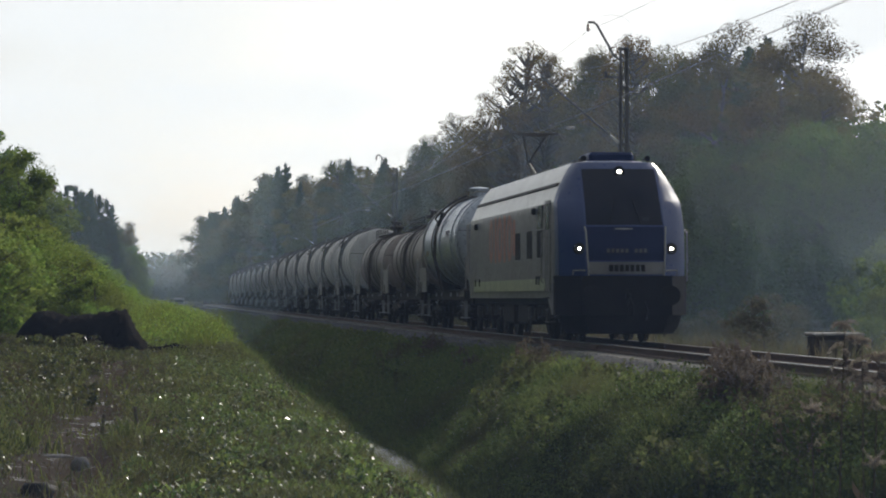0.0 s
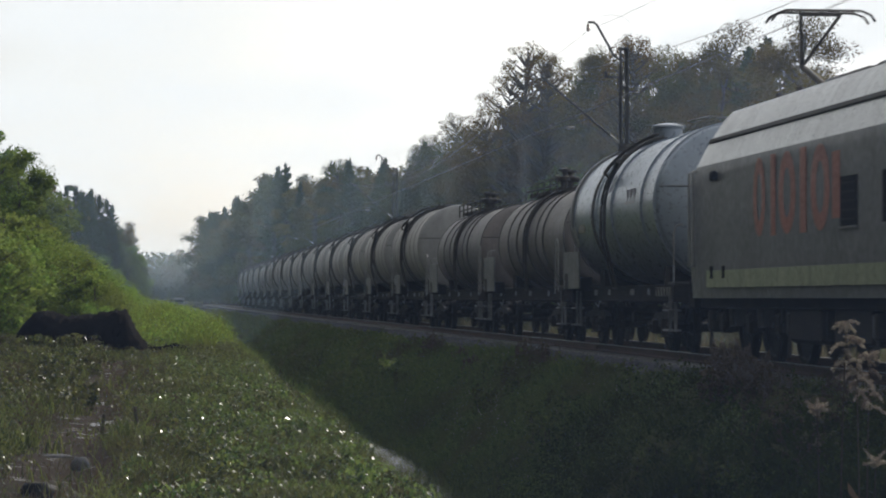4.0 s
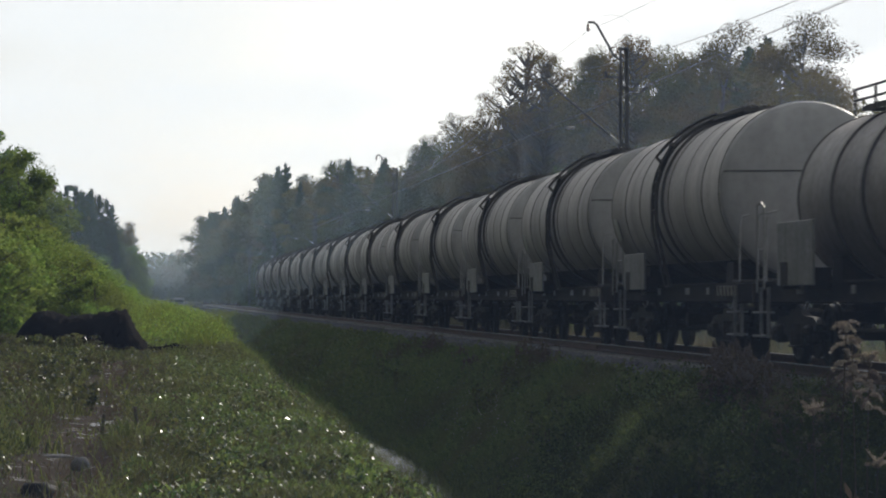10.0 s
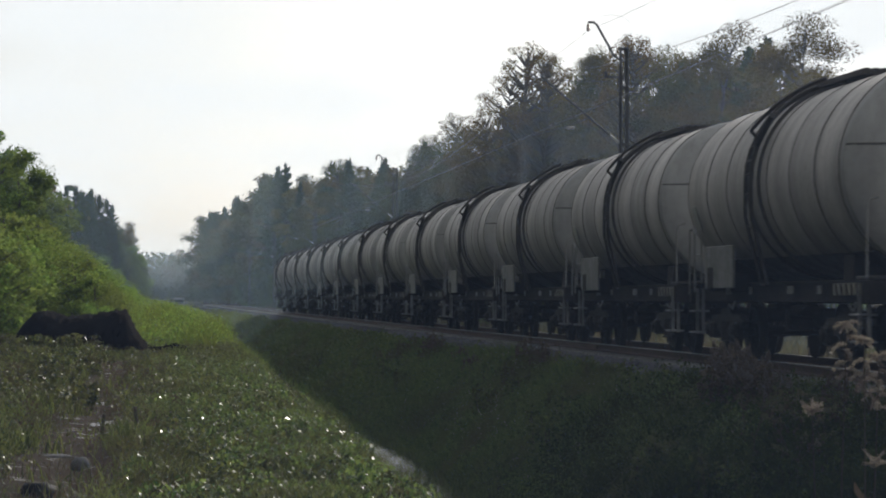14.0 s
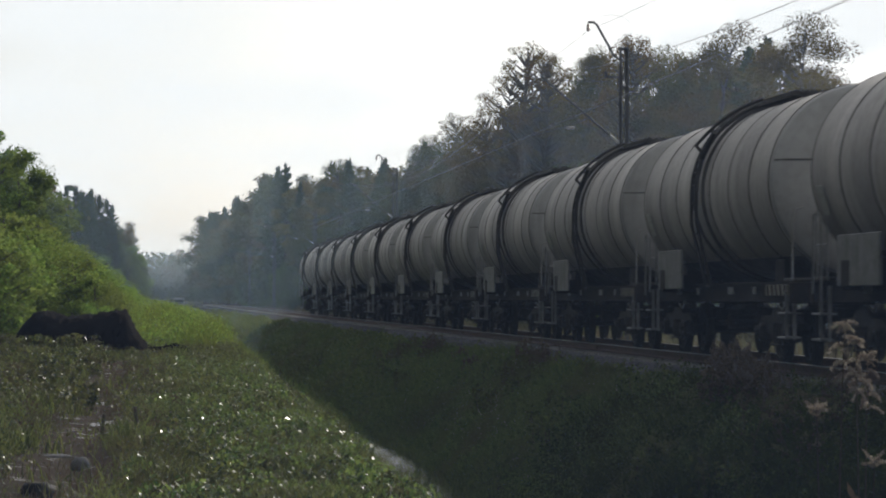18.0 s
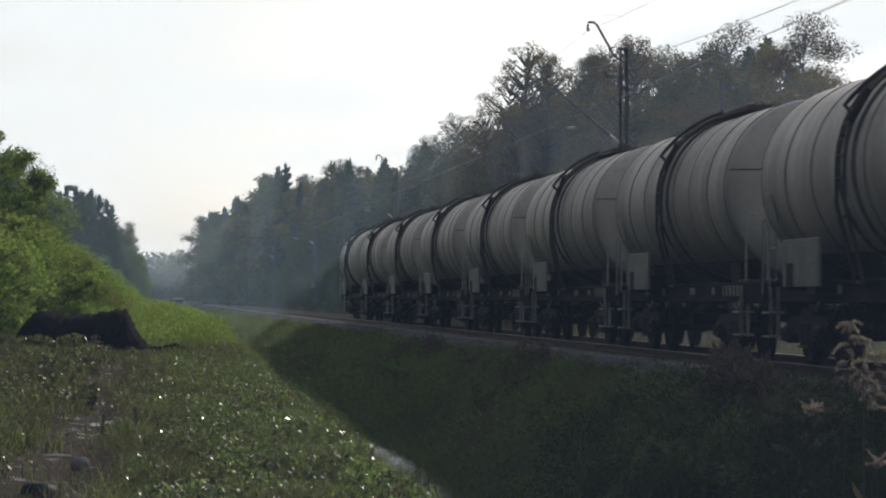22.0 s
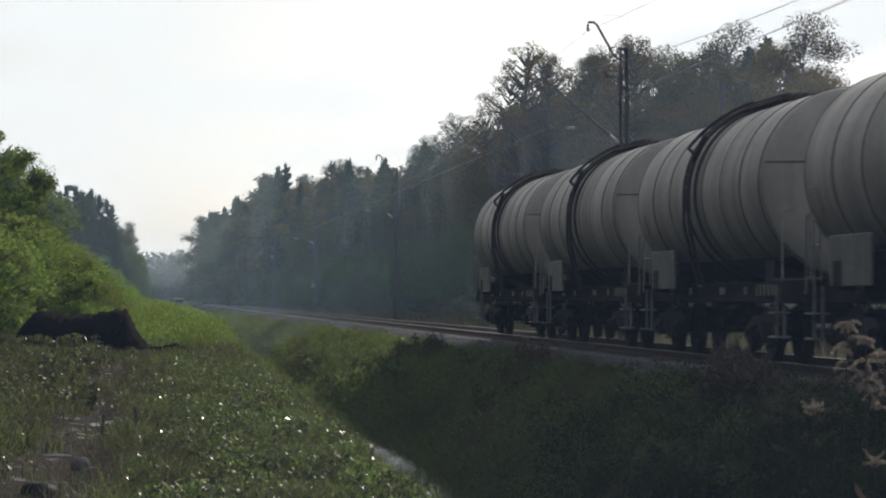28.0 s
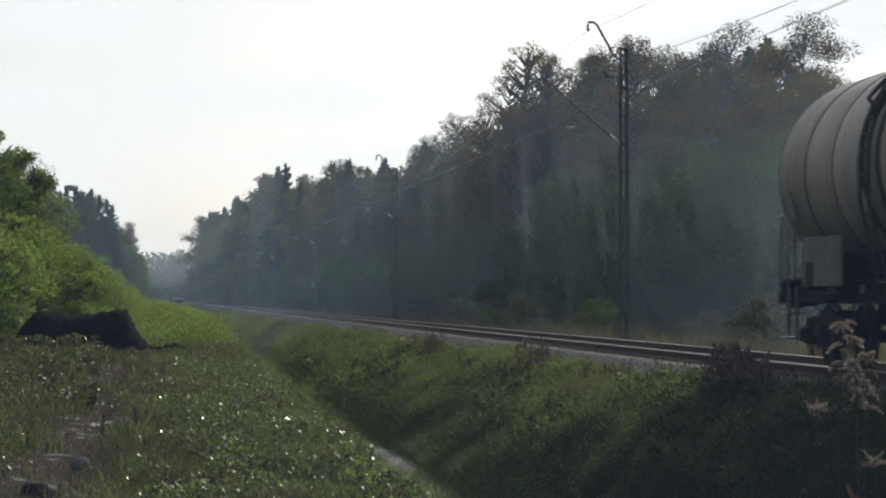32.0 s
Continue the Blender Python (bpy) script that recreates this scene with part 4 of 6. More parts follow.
def build_loco():
    loco = new("electric_locomotive")
    body = Geo()
    rows = []
    for z, hw, yf, yc, wm in LEVELS:
        hp = half_plan(hw, yf, yc, wm)
        front = [(-x, y, z) for x, y in hp] + [(x, y, z) for x, y in hp[-2::-1]]
        back = [(x, -y + TAIL, z) for x, y in hp] + [(-x, -y + TAIL, z) for x, y in hp[-2::-1]]
        ys = np.linspace(-yc + TAIL, yc, 13)[1:-1]
        rows.append([(-hw, y, z) for y in ys] + front + [(hw, y, z) for y in ys[::-1]] + back)
    body.rings(rows)
    body.m = []
    for q in body.f:
        c = [sum(body.v[i][k] for i in q) / len(q) for k in range(3)]
        nose = min(body.v[i][1] for i in q) < -8.05 + max(0.0, c[2] - 2.6) * 0.5
        if c[2] < 1.1 or (c[2] < 1.5 and nose):
            body.m.append(2)
        elif nose and c[1] < -7.2:
            body.m.append(1)
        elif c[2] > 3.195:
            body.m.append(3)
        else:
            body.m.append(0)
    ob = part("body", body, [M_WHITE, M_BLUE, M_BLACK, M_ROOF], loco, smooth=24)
    # raised seams and stripes on both sides
    for s in (-1, 1):
        part("sill_stripe", Geo().box((s * 1.474, 0.2, 1.31), (0.014, 13.6, 0.28), 0.003), M_GREEN, ob, "pale green stripe along the sill")
        part("cant_rail", Geo().box((s * 1.285, 0.1, 3.61), (0.05, 14.9, 0.085), 0.01, Matrix.Rotation(-s * 0.48, 3, "Y")), M_DARK, ob, "dark line along the roof's shoulder")
        for y in (-5.7, -4.0, -1.95):
            g = Geo().box((s * 1.478, y, 2.28), (0.02, 0.84, 0.66), 0.006)
            grille = part("side_grille", g, M_BLACK, loco, "dark ventilation grille")
            for k in range(5):
                part("slat", Geo().box((s * 1.489, y, 2.04 + k * 0.12), (0.01, 0.78, 0.02)), M_FRAME, grille)
            part("sill", Geo().box((s * 1.487, y, 1.935), (0.03, 0.88, 0.025)), M_RAILING, grille, "pale sill")
        w = part("cab_window", Geo().box((s * 1.466, -5.7, 2.9), (0.03, 0.85, 0.56), 0.01), M_GLASS, loco, "dark side window")
        part("window_frame", Geo().box((s * 1.475, -5.7, 2.6), (0.05, 0.95, 0.03)), M_RAILING, w)
        door = part("cab_door", Geo().box((s * 1.472, -6.95, 2.2), (0.02, 0.72, 2.1), 0.006), M_WHITE, loco, "white cab door with a dark window")
        part("door_window", Geo().box((s * 1.477, -6.95, 2.88), (0.02, 0.5, 0.6), 0.006), M_GLASS, door)
        part("door_seam", Geo().box((s * 1.479, -6.57, 2.2), (0.012, 0.03, 2.1)).box((s * 1.479, -7.33, 2.2), (0.012, 0.03, 2.1)), M_DARK, door)
        for y in (-6.5, -7.42, -8.02):
            part("door_handrail", Geo().tube([(s * 1.5, y, 1.35), (s * 1.56, y, 1.4), (s * 1.56, y, 2.5), (s * 1.5, y, 2.55)], 0.018, 6), M_RAILING, loco, "pale steel grab rail")
        for k in range(3):
            part("cab_step", Geo().box((s * 1.42, -6.95, 0.45 + k * 0.28), (0.2, 0.5, 0.03), 0.006), M_DARK, loco)
        part("rear_view_camera", Geo().box((s * 1.51, -4.95, 3.06), (0.1, 0.24, 0.16), 0.03), M_BLACK, loco)
        part("tail_camera", Geo().box((s * 1.51, 6.3, 2.98), (0.1, 0.24, 0.16), 0.03), M_BLACK, loco)
        for y in (7.9, 8.2):
            part("rear_grab_rail", Geo().tube([(s * 1.42, y, 1.5), (s * 1.52, y, 1.55), (s * 1.52, y, 3.1), (s * 1.42, y, 3.15)], 0.025, 6), M_PALE_INS, loco, "bright steel grab rail")
        for y in (6.6, 5.7, -5.2, -5.6):
            part("jacking_point", Geo().box((s * 1.484, y, 1.42), (0.02, 0.16, 0.2), 0.005), M_BLACK, loco)
        part("cab_skirt", Geo().rings([[(s * 1.44 + d, y, z) for y, z in ((-8.0, 1.1), (-8.0, 0.62), (-7.5, 0.62), (-6.9, 0.98), (-6.9, 1.1))] for d in (-0.03, 0.03)]), M_WHITE, loco, "grey panel below the cab")
        # the operator's mark as plain red shapes
        shapes = Geo()
        x0 = s * 1.4795
        for k, (a, b) in enumerate(((3.2, 0.8), (2.3, 0.3), (1.45, 1.05), (0.5, 0.36), (-0.45, 1.05), (-1.3, 0.4))):
            if k in (0, 2, 4):
                ring = []
                for j in range(21):
                    t = 6.28319 * j / 20
                    ring.append([(x0, a + b / 2 * math.cos(t) * w_, 2.52 + 0.6 * math.sin(t) * h_) for w_, h_ in ((1.0, 1.0), (0.42, 0.6))])
                shapes.rings(ring, False, False)
            else:
                shapes.box((x0, a, 2.52), (0.006, b, 1.2 if k != 5 else 0.9), 0.002)
        part("side_marking", shapes, M_RED, ob, "faded red marking shapes")
    # front: windscreen, panel, number strip, lamps
    def front_y(z, x):
        zs = [q[0] for q in LEVELS]
        hp = half_plan(*(float(np.interp(z, zs, [q[i] for q in LEVELS])) for i in (1, 2, 3, 4)))[::-1]
        return float(np.interp(abs(x), [q[0] for q in hp], [q[1] for q in hp]))

    def on_front(z0, z1, w0, w1, proud, nx=12, nz=8):
        rings = []
        for i in range(nz + 1):
            z = z0 + (z1 - z0) * i / nz
            w = w0 + (w1 - w0) * i / nz
            rings.append([(x, front_y(z, x) - proud, z) for x in np.linspace(-w, w, nx + 1)])
        back = [[(p[0], p[1] + proud + 0.02, p[2]) for p in r] for r in rings]
        g = Geo().rings(rings, False, False)
        g.rings([r + b[::-1] for r, b in ((rings[0], back[0]), (rings[-1], back[-1]))], True, True)
        return g
    part("windscreen", on_front(2.64, 3.94, 0.87, 0.84, 0.012), M_GLASS, loco, "dark raked windscreen")
    for s in (-1, 1):
        part("wiper", Geo().tube([(s * 0.35, front_y(2.66, 0.35) - 0.05, 2.66), (s * 0.2, front_y(3.2, 0.3) - 0.06, 3.25)], 0.012, 5), M_BLACK, loco)
    panel = part("nose_panel", on_front(1.84, 2.6, 0.87, 0.87, 0.012), M_NAVY, loco, "dark blue nose panel")
    for k in range(9):
        if k != 5:
            part("lettering_bar", Geo().box((-0.42 + k * 0.105, front_y(2.06, 0) - 0.02, 2.06), (0.07, 0.008, 0.09)), M_MAST, panel)
    strip = part("number_strip", on_front(1.53, 1.81, 0.86, 0.86, 0.02), M_WHITE, loco, "pale strip across the nose with dark bars")
    for k in range(7):
        part("lettering_bar", Geo().box((-0.36 + k * 0.12, front_y(1.65, 0) - 0.028, 1.67), (0.09, 0.01, 0.15)), M_BLACK, strip)
    part("front_mark", Geo().box((-0.05, front_y(2.55, 0) - 0.018, 2.55), (0.4, 0.008, 0.03)), M_RAILING, panel)
    for s in (-1, 1):
        y = front_y(2.11, 1.045) - 0.02
        lamp = part("headlight", Geo().lathe([(y + 0.05, 0.13), (y - 0.05, 0.13), (y - 0.07, 0.1), (y - 0.05, 0.08)], "y", (s * 1.045, 0, 2.11), 16), M_BLACK, loco, "lit headlight in a dark housing")
        part("lens", Geo().lathe([(y - 0.05, 0.034), (y - 0.07, 0.026), (y - 0.08, 0.01)], "y", (s * 1.045, 0, 2.11), 14), M_LAMP, lamp, "glowing lens")
        y = front_y(1.6, 1.05)
        part("lamp_guard", Geo().tube([(s * 0.92, y - 0.05, 1.52), (s * 0.92, y - 0.1, 1.62), (s * 1.18, y - 0.04, 1.62), (s * 1.18, y + 0.02, 1.52)], 0.018, 6), M_RAILING, loco)
        part("front_handrail", Geo().tube([(s * 0.85, front_y(1.6, 0.85) - 0.04, 1.5), (s * 0.86, front_y(1.7, 0.85) - 0.09, 1.6), (s * 0.9, front_y(2.5, 0.9) - 0.09, 2.5), (s * 0.92, front_y(2.6, 0.9) - 0.02, 2.6)], 0.02, 6), M_RAILING, loco, "pale steel handrail beside the nose panel")
        part("roof_horn", Geo().lathe([(-7.55, 0.07), (-7.5, 0.05), (-7.3, 0.025), (-7.0, 0.025)], "y", (s * 0.74, 0, 4.2), 10), M_BLACK, loco)
        part("front_buffer", buffer_geo(s * 0.875, -9.62, -1), M_BLACK, loco)
        part("rear_buffer", buffer_geo(s * 0.875, 10.15, 1), M_BLACK, loco)
    lamp = part("roof_headlight", Geo().lathe([(-7.9, 0.13), (-8.04, 0.13), (-8.06, 0.1)], "y", (0, 0, 3.87), 14), M_BLACK, loco, "lit lamp above the windscreen")
    part("lens", Geo().lathe([(-8.04, 0.06), (-8.075, 0.04), (-8.08, 0.01)], "y", (0, 0, 3.87), 14), M_LAMP, lamp, "glowing lens")
    g = Geo()
    g.rings([[(x, y, z) for x, y in ((-1.5, -7.95), (-1.5, -8.25), (-1.02, -9.05), (1.02, -9.05), (1.5, -8.25), (1.5, -7.95))] for z in (0.62, 1.5)])
    part("buffer_beam", g, M_BLACK, loco)
    g = Geo()
    g.rings([[(x * w_, y + d, z) for x, y in ((-1.4, -7.95), (-1.4, -8.3), (-0.95, -9.0), (0.95, -9.0), (1.4, -8.3), (1.4, -7.95))] for z, w_, d in ((0.2, 0.86, 0.12), (0.35, 0.93, 0.04), (0.66, 1.0, 0.0))])
    part("snow_plough", g, M_BLACK, loco)
    part("front_coupling", coupling_geo(-9.6, -1), M_BLACK, loco)
    part("underframe", Geo().box((0, 0.1, 0.93), (2.6, 16.4, 0.2), 0.03), M_FRAME, loco)
    part("tail_beam", Geo().box((0, 9.28, 1.06), (2.5, 0.5, 0.5), 0.03), M_BLACK, loco)
    for y in (-1.3, 1.3):
        part("equipment_box", Geo().box((0, y, 0.62), (2.5, 2.0, 0.55), 0.06), M_FRAME, loco)
    # roof
    part("air_conditioner", Geo().box((0, -6.3, 4.25), (1.05, 1.5, 0.24), 0.06), M_NAVY, loco, "dark air-conditioning box on the cab roof")
    for y, ln in ((-4.6, 2.2), (-1.6, 2.0), (1.0, 2.4)):
        b = part("roof_box", Geo().box((0, y, 4.12), (1.5, ln, 0.2), 0.05), M_MAST, loco)
        part("roof_grille", Geo().box((0, y, 4.225), (1.1, ln * 0.7, 0.02)), M_DARK, b)
    for y, h in ((-6.6, 0.22), (-3.2, 0.16), (3.2, 0.2)):
        part("roof_insulator", Geo().lathe([(4.08, 0.07), (4.12, 0.1), (4.15, 0.05), (4.2, 0.09), (4.23, 0.04), (4.1 + h, 0.04)], "z", (0.3, y, 0), 10), M_PORC, loco)
    part("roof_busbar", Geo().tube([(0.3, -6.6, 4.32), (0.3, -3.2, 4.28), (0.3, 3.2, 4.3), (0.15, 4.4, 4.35)], 0.02, 6), M_WIRE, loco)
    part("antenna", Geo().tube([(-0.8, 7.6, 4.0), (-1.25, 7.8, 4.05), (-1.25, 9.4, 4.07)], 0.018, 5), M_RAILING, loco)

    def pantograph(y, up):
        b = part("pantograph", Geo().box((0, y, 4.22), (1.1, 1.5, 0.06), 0.02).tube([(-0.5, y - 0.7, 4.08), (-0.5, y - 0.7, 4.3)], 0.05, 8).tube([(0.5, y - 0.7, 4.08), (0.5, y - 0.7, 4.3)], 0.05, 8).tube([(-0.5, y + 0.7, 4.08), (-0.5, y + 0.7, 4.3)], 0.05, 8).tube([(0.5, y + 0.7, 4.08), (0.5, y + 0.7, 4.3)], 0.05, 8), M_DARK, loco, "single-arm pantograph pressed to the wire" if up else "folded pantograph")
        k = (0, y + 1.15, 4.78) if up else (0, y + 1.3, 4.27)
        h = (0, y - 0.05, 5.5) if up else (0, y - 0.5, 4.25)
        part("lower_arm", Geo().tube([(0, y - 0.55, 4.28), k], [0.06, 0.05], 8), M_DARK, b)
        part("upper_arm", Geo().tube([k, (-0.32, h[1], h[2])], 0.03, 6).tube([k, (0.32, h[1], h[2])], 0.03, 6).tube([(-0.32, h[1], h[2]), (0.32, h[1], h[2])], 0.025, 6), M_DARK, b)
        for d in (-0.2, 0.2):
            q = 1.0 if up else 0.7
            part("contact_strip", Geo().tube([(-0.84 * q, h[1] + d, h[2] - 0.12), (-0.76 * q, h[1] + d, h[2] - 0.01), (-0.6 * q, h[1] + d, h[2] + 0.05), (0.6 * q, h[1] + d, h[2] + 0.05), (0.76 * q, h[1] + d, h[2] - 0.01), (0.84 * q, h[1] + d, h[2] - 0.12)], 0.022, 6), M_DARK, b)
    pantograph(5.3, True)
    pantograph(-5.6, False)
    # bogies with three axles
    fr = Geo()
    for s in (-1, 1):
        fr.rings([[(s * 1.08 + d, a, b) for a, b in ((-2.7, 0.75), (-2.2, 0.95), (2.2, 0.95), (2.7, 0.75), (2.6, 0.62), (1.5, 0.68), (1.2, 0.55), (0.7, 0.55), (0.4, 0.68), (-0.4, 0.68), (-0.7, 0.55), (-1.2, 0.55), (-1.5, 0.68), (-2.6, 0.62))] for d in (-0.07, 0.07)])
    fr.box((0, 0.95, 0.8), (2.1, 0.3, 0.24), 0.03).box((0, -0.95, 0.8), (2.1, 0.3, 0.24), 0.03)
    box_ = Geo().box((0, 0, 0.6), (0.22, 0.36, 0.34), 0.05)
    for d in (-0.22, 0.22):
        box_.lathe([(0.62, 0.09), (0.68, 0.1), (0.74, 0.085), (0.8, 0.1), (0.9, 0.085)], "z", (0, d, 0), 9)
    box_ = box_.mesh("axle_box", M_BOGIE)
    damp = Geo().tube([(0, 0, 0.55), (0, 0.1, 1.2)], 0.05, 7).mesh("damper", M_DARK)
    sand = Geo().box((0, 0, 0.62), (0.22, 0.2, 0.36), 0.04).tube([(-0.05, 0, 0.5), (-0.08, 0, 0.12)], 0.03, 6).mesh("sand_box", M_DARK)
    wm = wheelset_mesh(0.6)
    for y in (-5.1, 5.1):
        bg_ = put(part("bogie", fr, M_BOGIE, loco, "dark three-axle bogie"), 0, y, 0)
        for s in (-1, 1):
            for d in (-1.95, 0, 1.95):
                put(part("axle_box", box_, M_BOGIE, bg_), s * 1.12, d)
            for d in (-1.0, 1.0):
                put(part("damper", damp, M_RAILING, bg_, "dark oily damper"), s * 1.24, d)
            for d in (-2.75, 2.75):
                put(part("sand_box", sand, M_RAILING, bg_, "dark sand box and pipe"), s * 1.15, d)
        for d in (-1.95, 0, 1.95):
            put(part("wheelset", wm, None, bg_), 0, d, 0.6)
    tagged(loco, "white and blue electric locomotive with lit headlights", "locomotive")
    return loco


TRAIN_HEAD = 57.3
loco = build_loco()
TOTAL.append((loco, TRAIN_HEAD + 10.15))

B = M_BAND
# blue-grey wagon behind the locomotive, then two brown ones, then fifteen in dusty cream
silver = tank_wagon(12.7, 1.45, 2.73, M_SILVER, [(4.5, 0.22, 0.06, M_RAILING), (1.9, 0.14, 0.035, B), (1.5, 0.1, 0.03, M_SILVER), (-0.35, 0.16, 0.04, M_SILVER), (-3.45, 0.2, 0.04, M_SILVER), (-4.8, 0.16, 0.04, M_SILVER)],
                    False, "blue-grey tank wagon with broad bands and a dome", 4.75, 4.85, -0.12, (1.2, 2.0), 0.15, 3.4, 2.4)
part("dome", Geo().lathe([(-0.1, 0.3), (0.3, 0.3), (0.31, 0.34), (0.36, 0.34), (0.4, 0.2), (0.42, 0.04)], "z", (0, 1.25, 4.18), 20), M_SILVER, silver, "short round dome")
for k in range(3):
    part("faint_lettering", Geo().box((-1.437, -2.75 + k * 0.36, 2.95), (0.03, 0.07, 0.28)).box((-1.437, -2.65 + k * 0.36, 2.83), (0.03, 0.2, 0.05)), M_PINK, silver)
part("hazard_patch", Geo().box((-1.44, 3.4, 2.55), (0.012, 0.8, 0.34), 0.004), M_OCHRE, silver, "faded ochre patch")
TOTAL.append((silver, 77.6 + 6.35))
for front, rims, rings, board in ((90.3, (91.0, 102.4), (94.3, 95.4, 96.9, 98.8, 100.4), 102.8), (105.6, (106.2, 117.6), (109.5, 110.6, 112.1, 114.0, 115.6), 116.9)):
    c = front + 7.65
    off = (rims[0] + rims[1]) / 2 - c
    brown = tank_wagon(15.3, 1.24, 2.42, M_BROWN, [(q - c, 0.09, 0.035, B) for q in rings] + [(rims[0] - c + 0.1, 0.06, 0.02, B), (rims[1] - c - 0.1, 0.06, 0.02, B)],
                       True, "sooty brown tank wagon with top valves", board - c, (rims[1] - rims[0]) / 2, off, (1.18, 2.1), rings[2] - c - 0.2, 5.4, rings[2] - c + 1.9)
    TOTAL.append((brown, c))
cream = tank_wagon(12.64, 1.45, 2.75, M_TANK, [(q, 0.035, 0.012, B) for q in (-4.92, -3.6, -2.15, -0.75, 2.0, 3.5, 5.0)] + [(-0.3, 0.05, 0.05, B), (0.42, 0.05, 0.05, B)],
                   False, "dusty cream-grey tank wagon with a dark ladder", 2.6, 5.0, 0.0, (1.16, 1.84), 0.05, 3.4, -0.9)
S0 = 121.0


def slack(k):
    """How far the couplings have closed up ahead of the k-th cream wagon."""
    return float(np.interp(k, [0, 1, 4, 6, 8, 10, 12, 14], [-0.4, -0.18, -0.15, -0.38, -0.6, -0.5, -0.25, -0.15]))


TOTAL.append((cream, S0 + 6.32 + slack(0)))
for k in range(1, 15):
    TOTAL.append((copy_thing(cream, pose(0, 0, 0)), S0 + 6.32 + 12.64 * k + slack(k)))
tail = TOTAL[-1][0]
tagged(tail, "dusty cream-grey tank wagon at the train's tail")


# ---- plants ----
def leaf_cloud(rng, centres, size, flat=0.0):
    """A diamond leaf at each centre, turned at random. Arrays of vertices and triangles."""
    n = len(centres)
    a = rng.normal(size=(n, 3))
    a /= np.linalg.norm(a, axis=1)[:, None]
    b = rng.normal(size=(n, 3))
    b[:, 2] *= 1 - flat
    b -= a * (a * b).sum(1)[:, None]
    b /= np.linalg.norm(b, axis=1)[:, None]
    s = (size * rng.uniform(0.6, 1.3, n))[:, None]
    v = np.empty((n, 4, 3))
    v[:, 0], v[:, 1], v[:, 2], v[:, 3] = centres - a * s, centres + b * s * 0.5, centres + a * s, centres - b * s * 0.5
    i = np.arange(n)[:, None] * 4
    f = np.concatenate([i + np.array([[0, 1, 2]]), i + np.array([[0, 2, 3]])], 1).reshape(-1, 3)
    return v.reshape(-1, 3), f


def blade_field(name, rng, x, y, z, h, w, lean, material, label, category):
    """Blades of three triangles each, at arrays of places."""
    n = len(x)
    t = rng.uniform(0, 6.28319, n)
    ln = lean * rng.uniform(0.2, 1.0, n) * h
    u = rng.uniform(0, 6.28319, n)
    dx, dy = np.cos(t), np.sin(t)
    base = np.stack([x, y, z], 1)
    side = np.stack([dx, dy, np.zeros(n)], 1) * (w * rng.uniform(0.6, 1.3, n))[:, None] / 2
    way = np.stack([np.cos(u), np.sin(u), np.zeros(n)], 1) * ln[:, None]
    up = np.stack([np.zeros(n), np.zeros(n), h], 1)
    v = np.empty((n, 5, 3))
    v[:, 0], v[:, 1] = base - side, base + side
    v[:, 2], v[:, 3] = base - side * 0.8 + up * 0.55 + way * 0.3, base + side * 0.8 + up * 0.55 + way * 0.3
    v[:, 4] = base + up * rng.uniform(0.8, 1.0, n)[:, None] + way
    i = np.arange(n)[:, None] * 5
    f = np.concatenate([i + np.array([[0, 1, 3]]), i + np.array([[0, 3, 2]]), i + np.array([[2, 3, 4]])], 1).reshape(-1, 3)
    ob = new(name, sheet(name, v.reshape(-1, 3), f, material))
    return tagged(ob, label, category, kind="stuff")


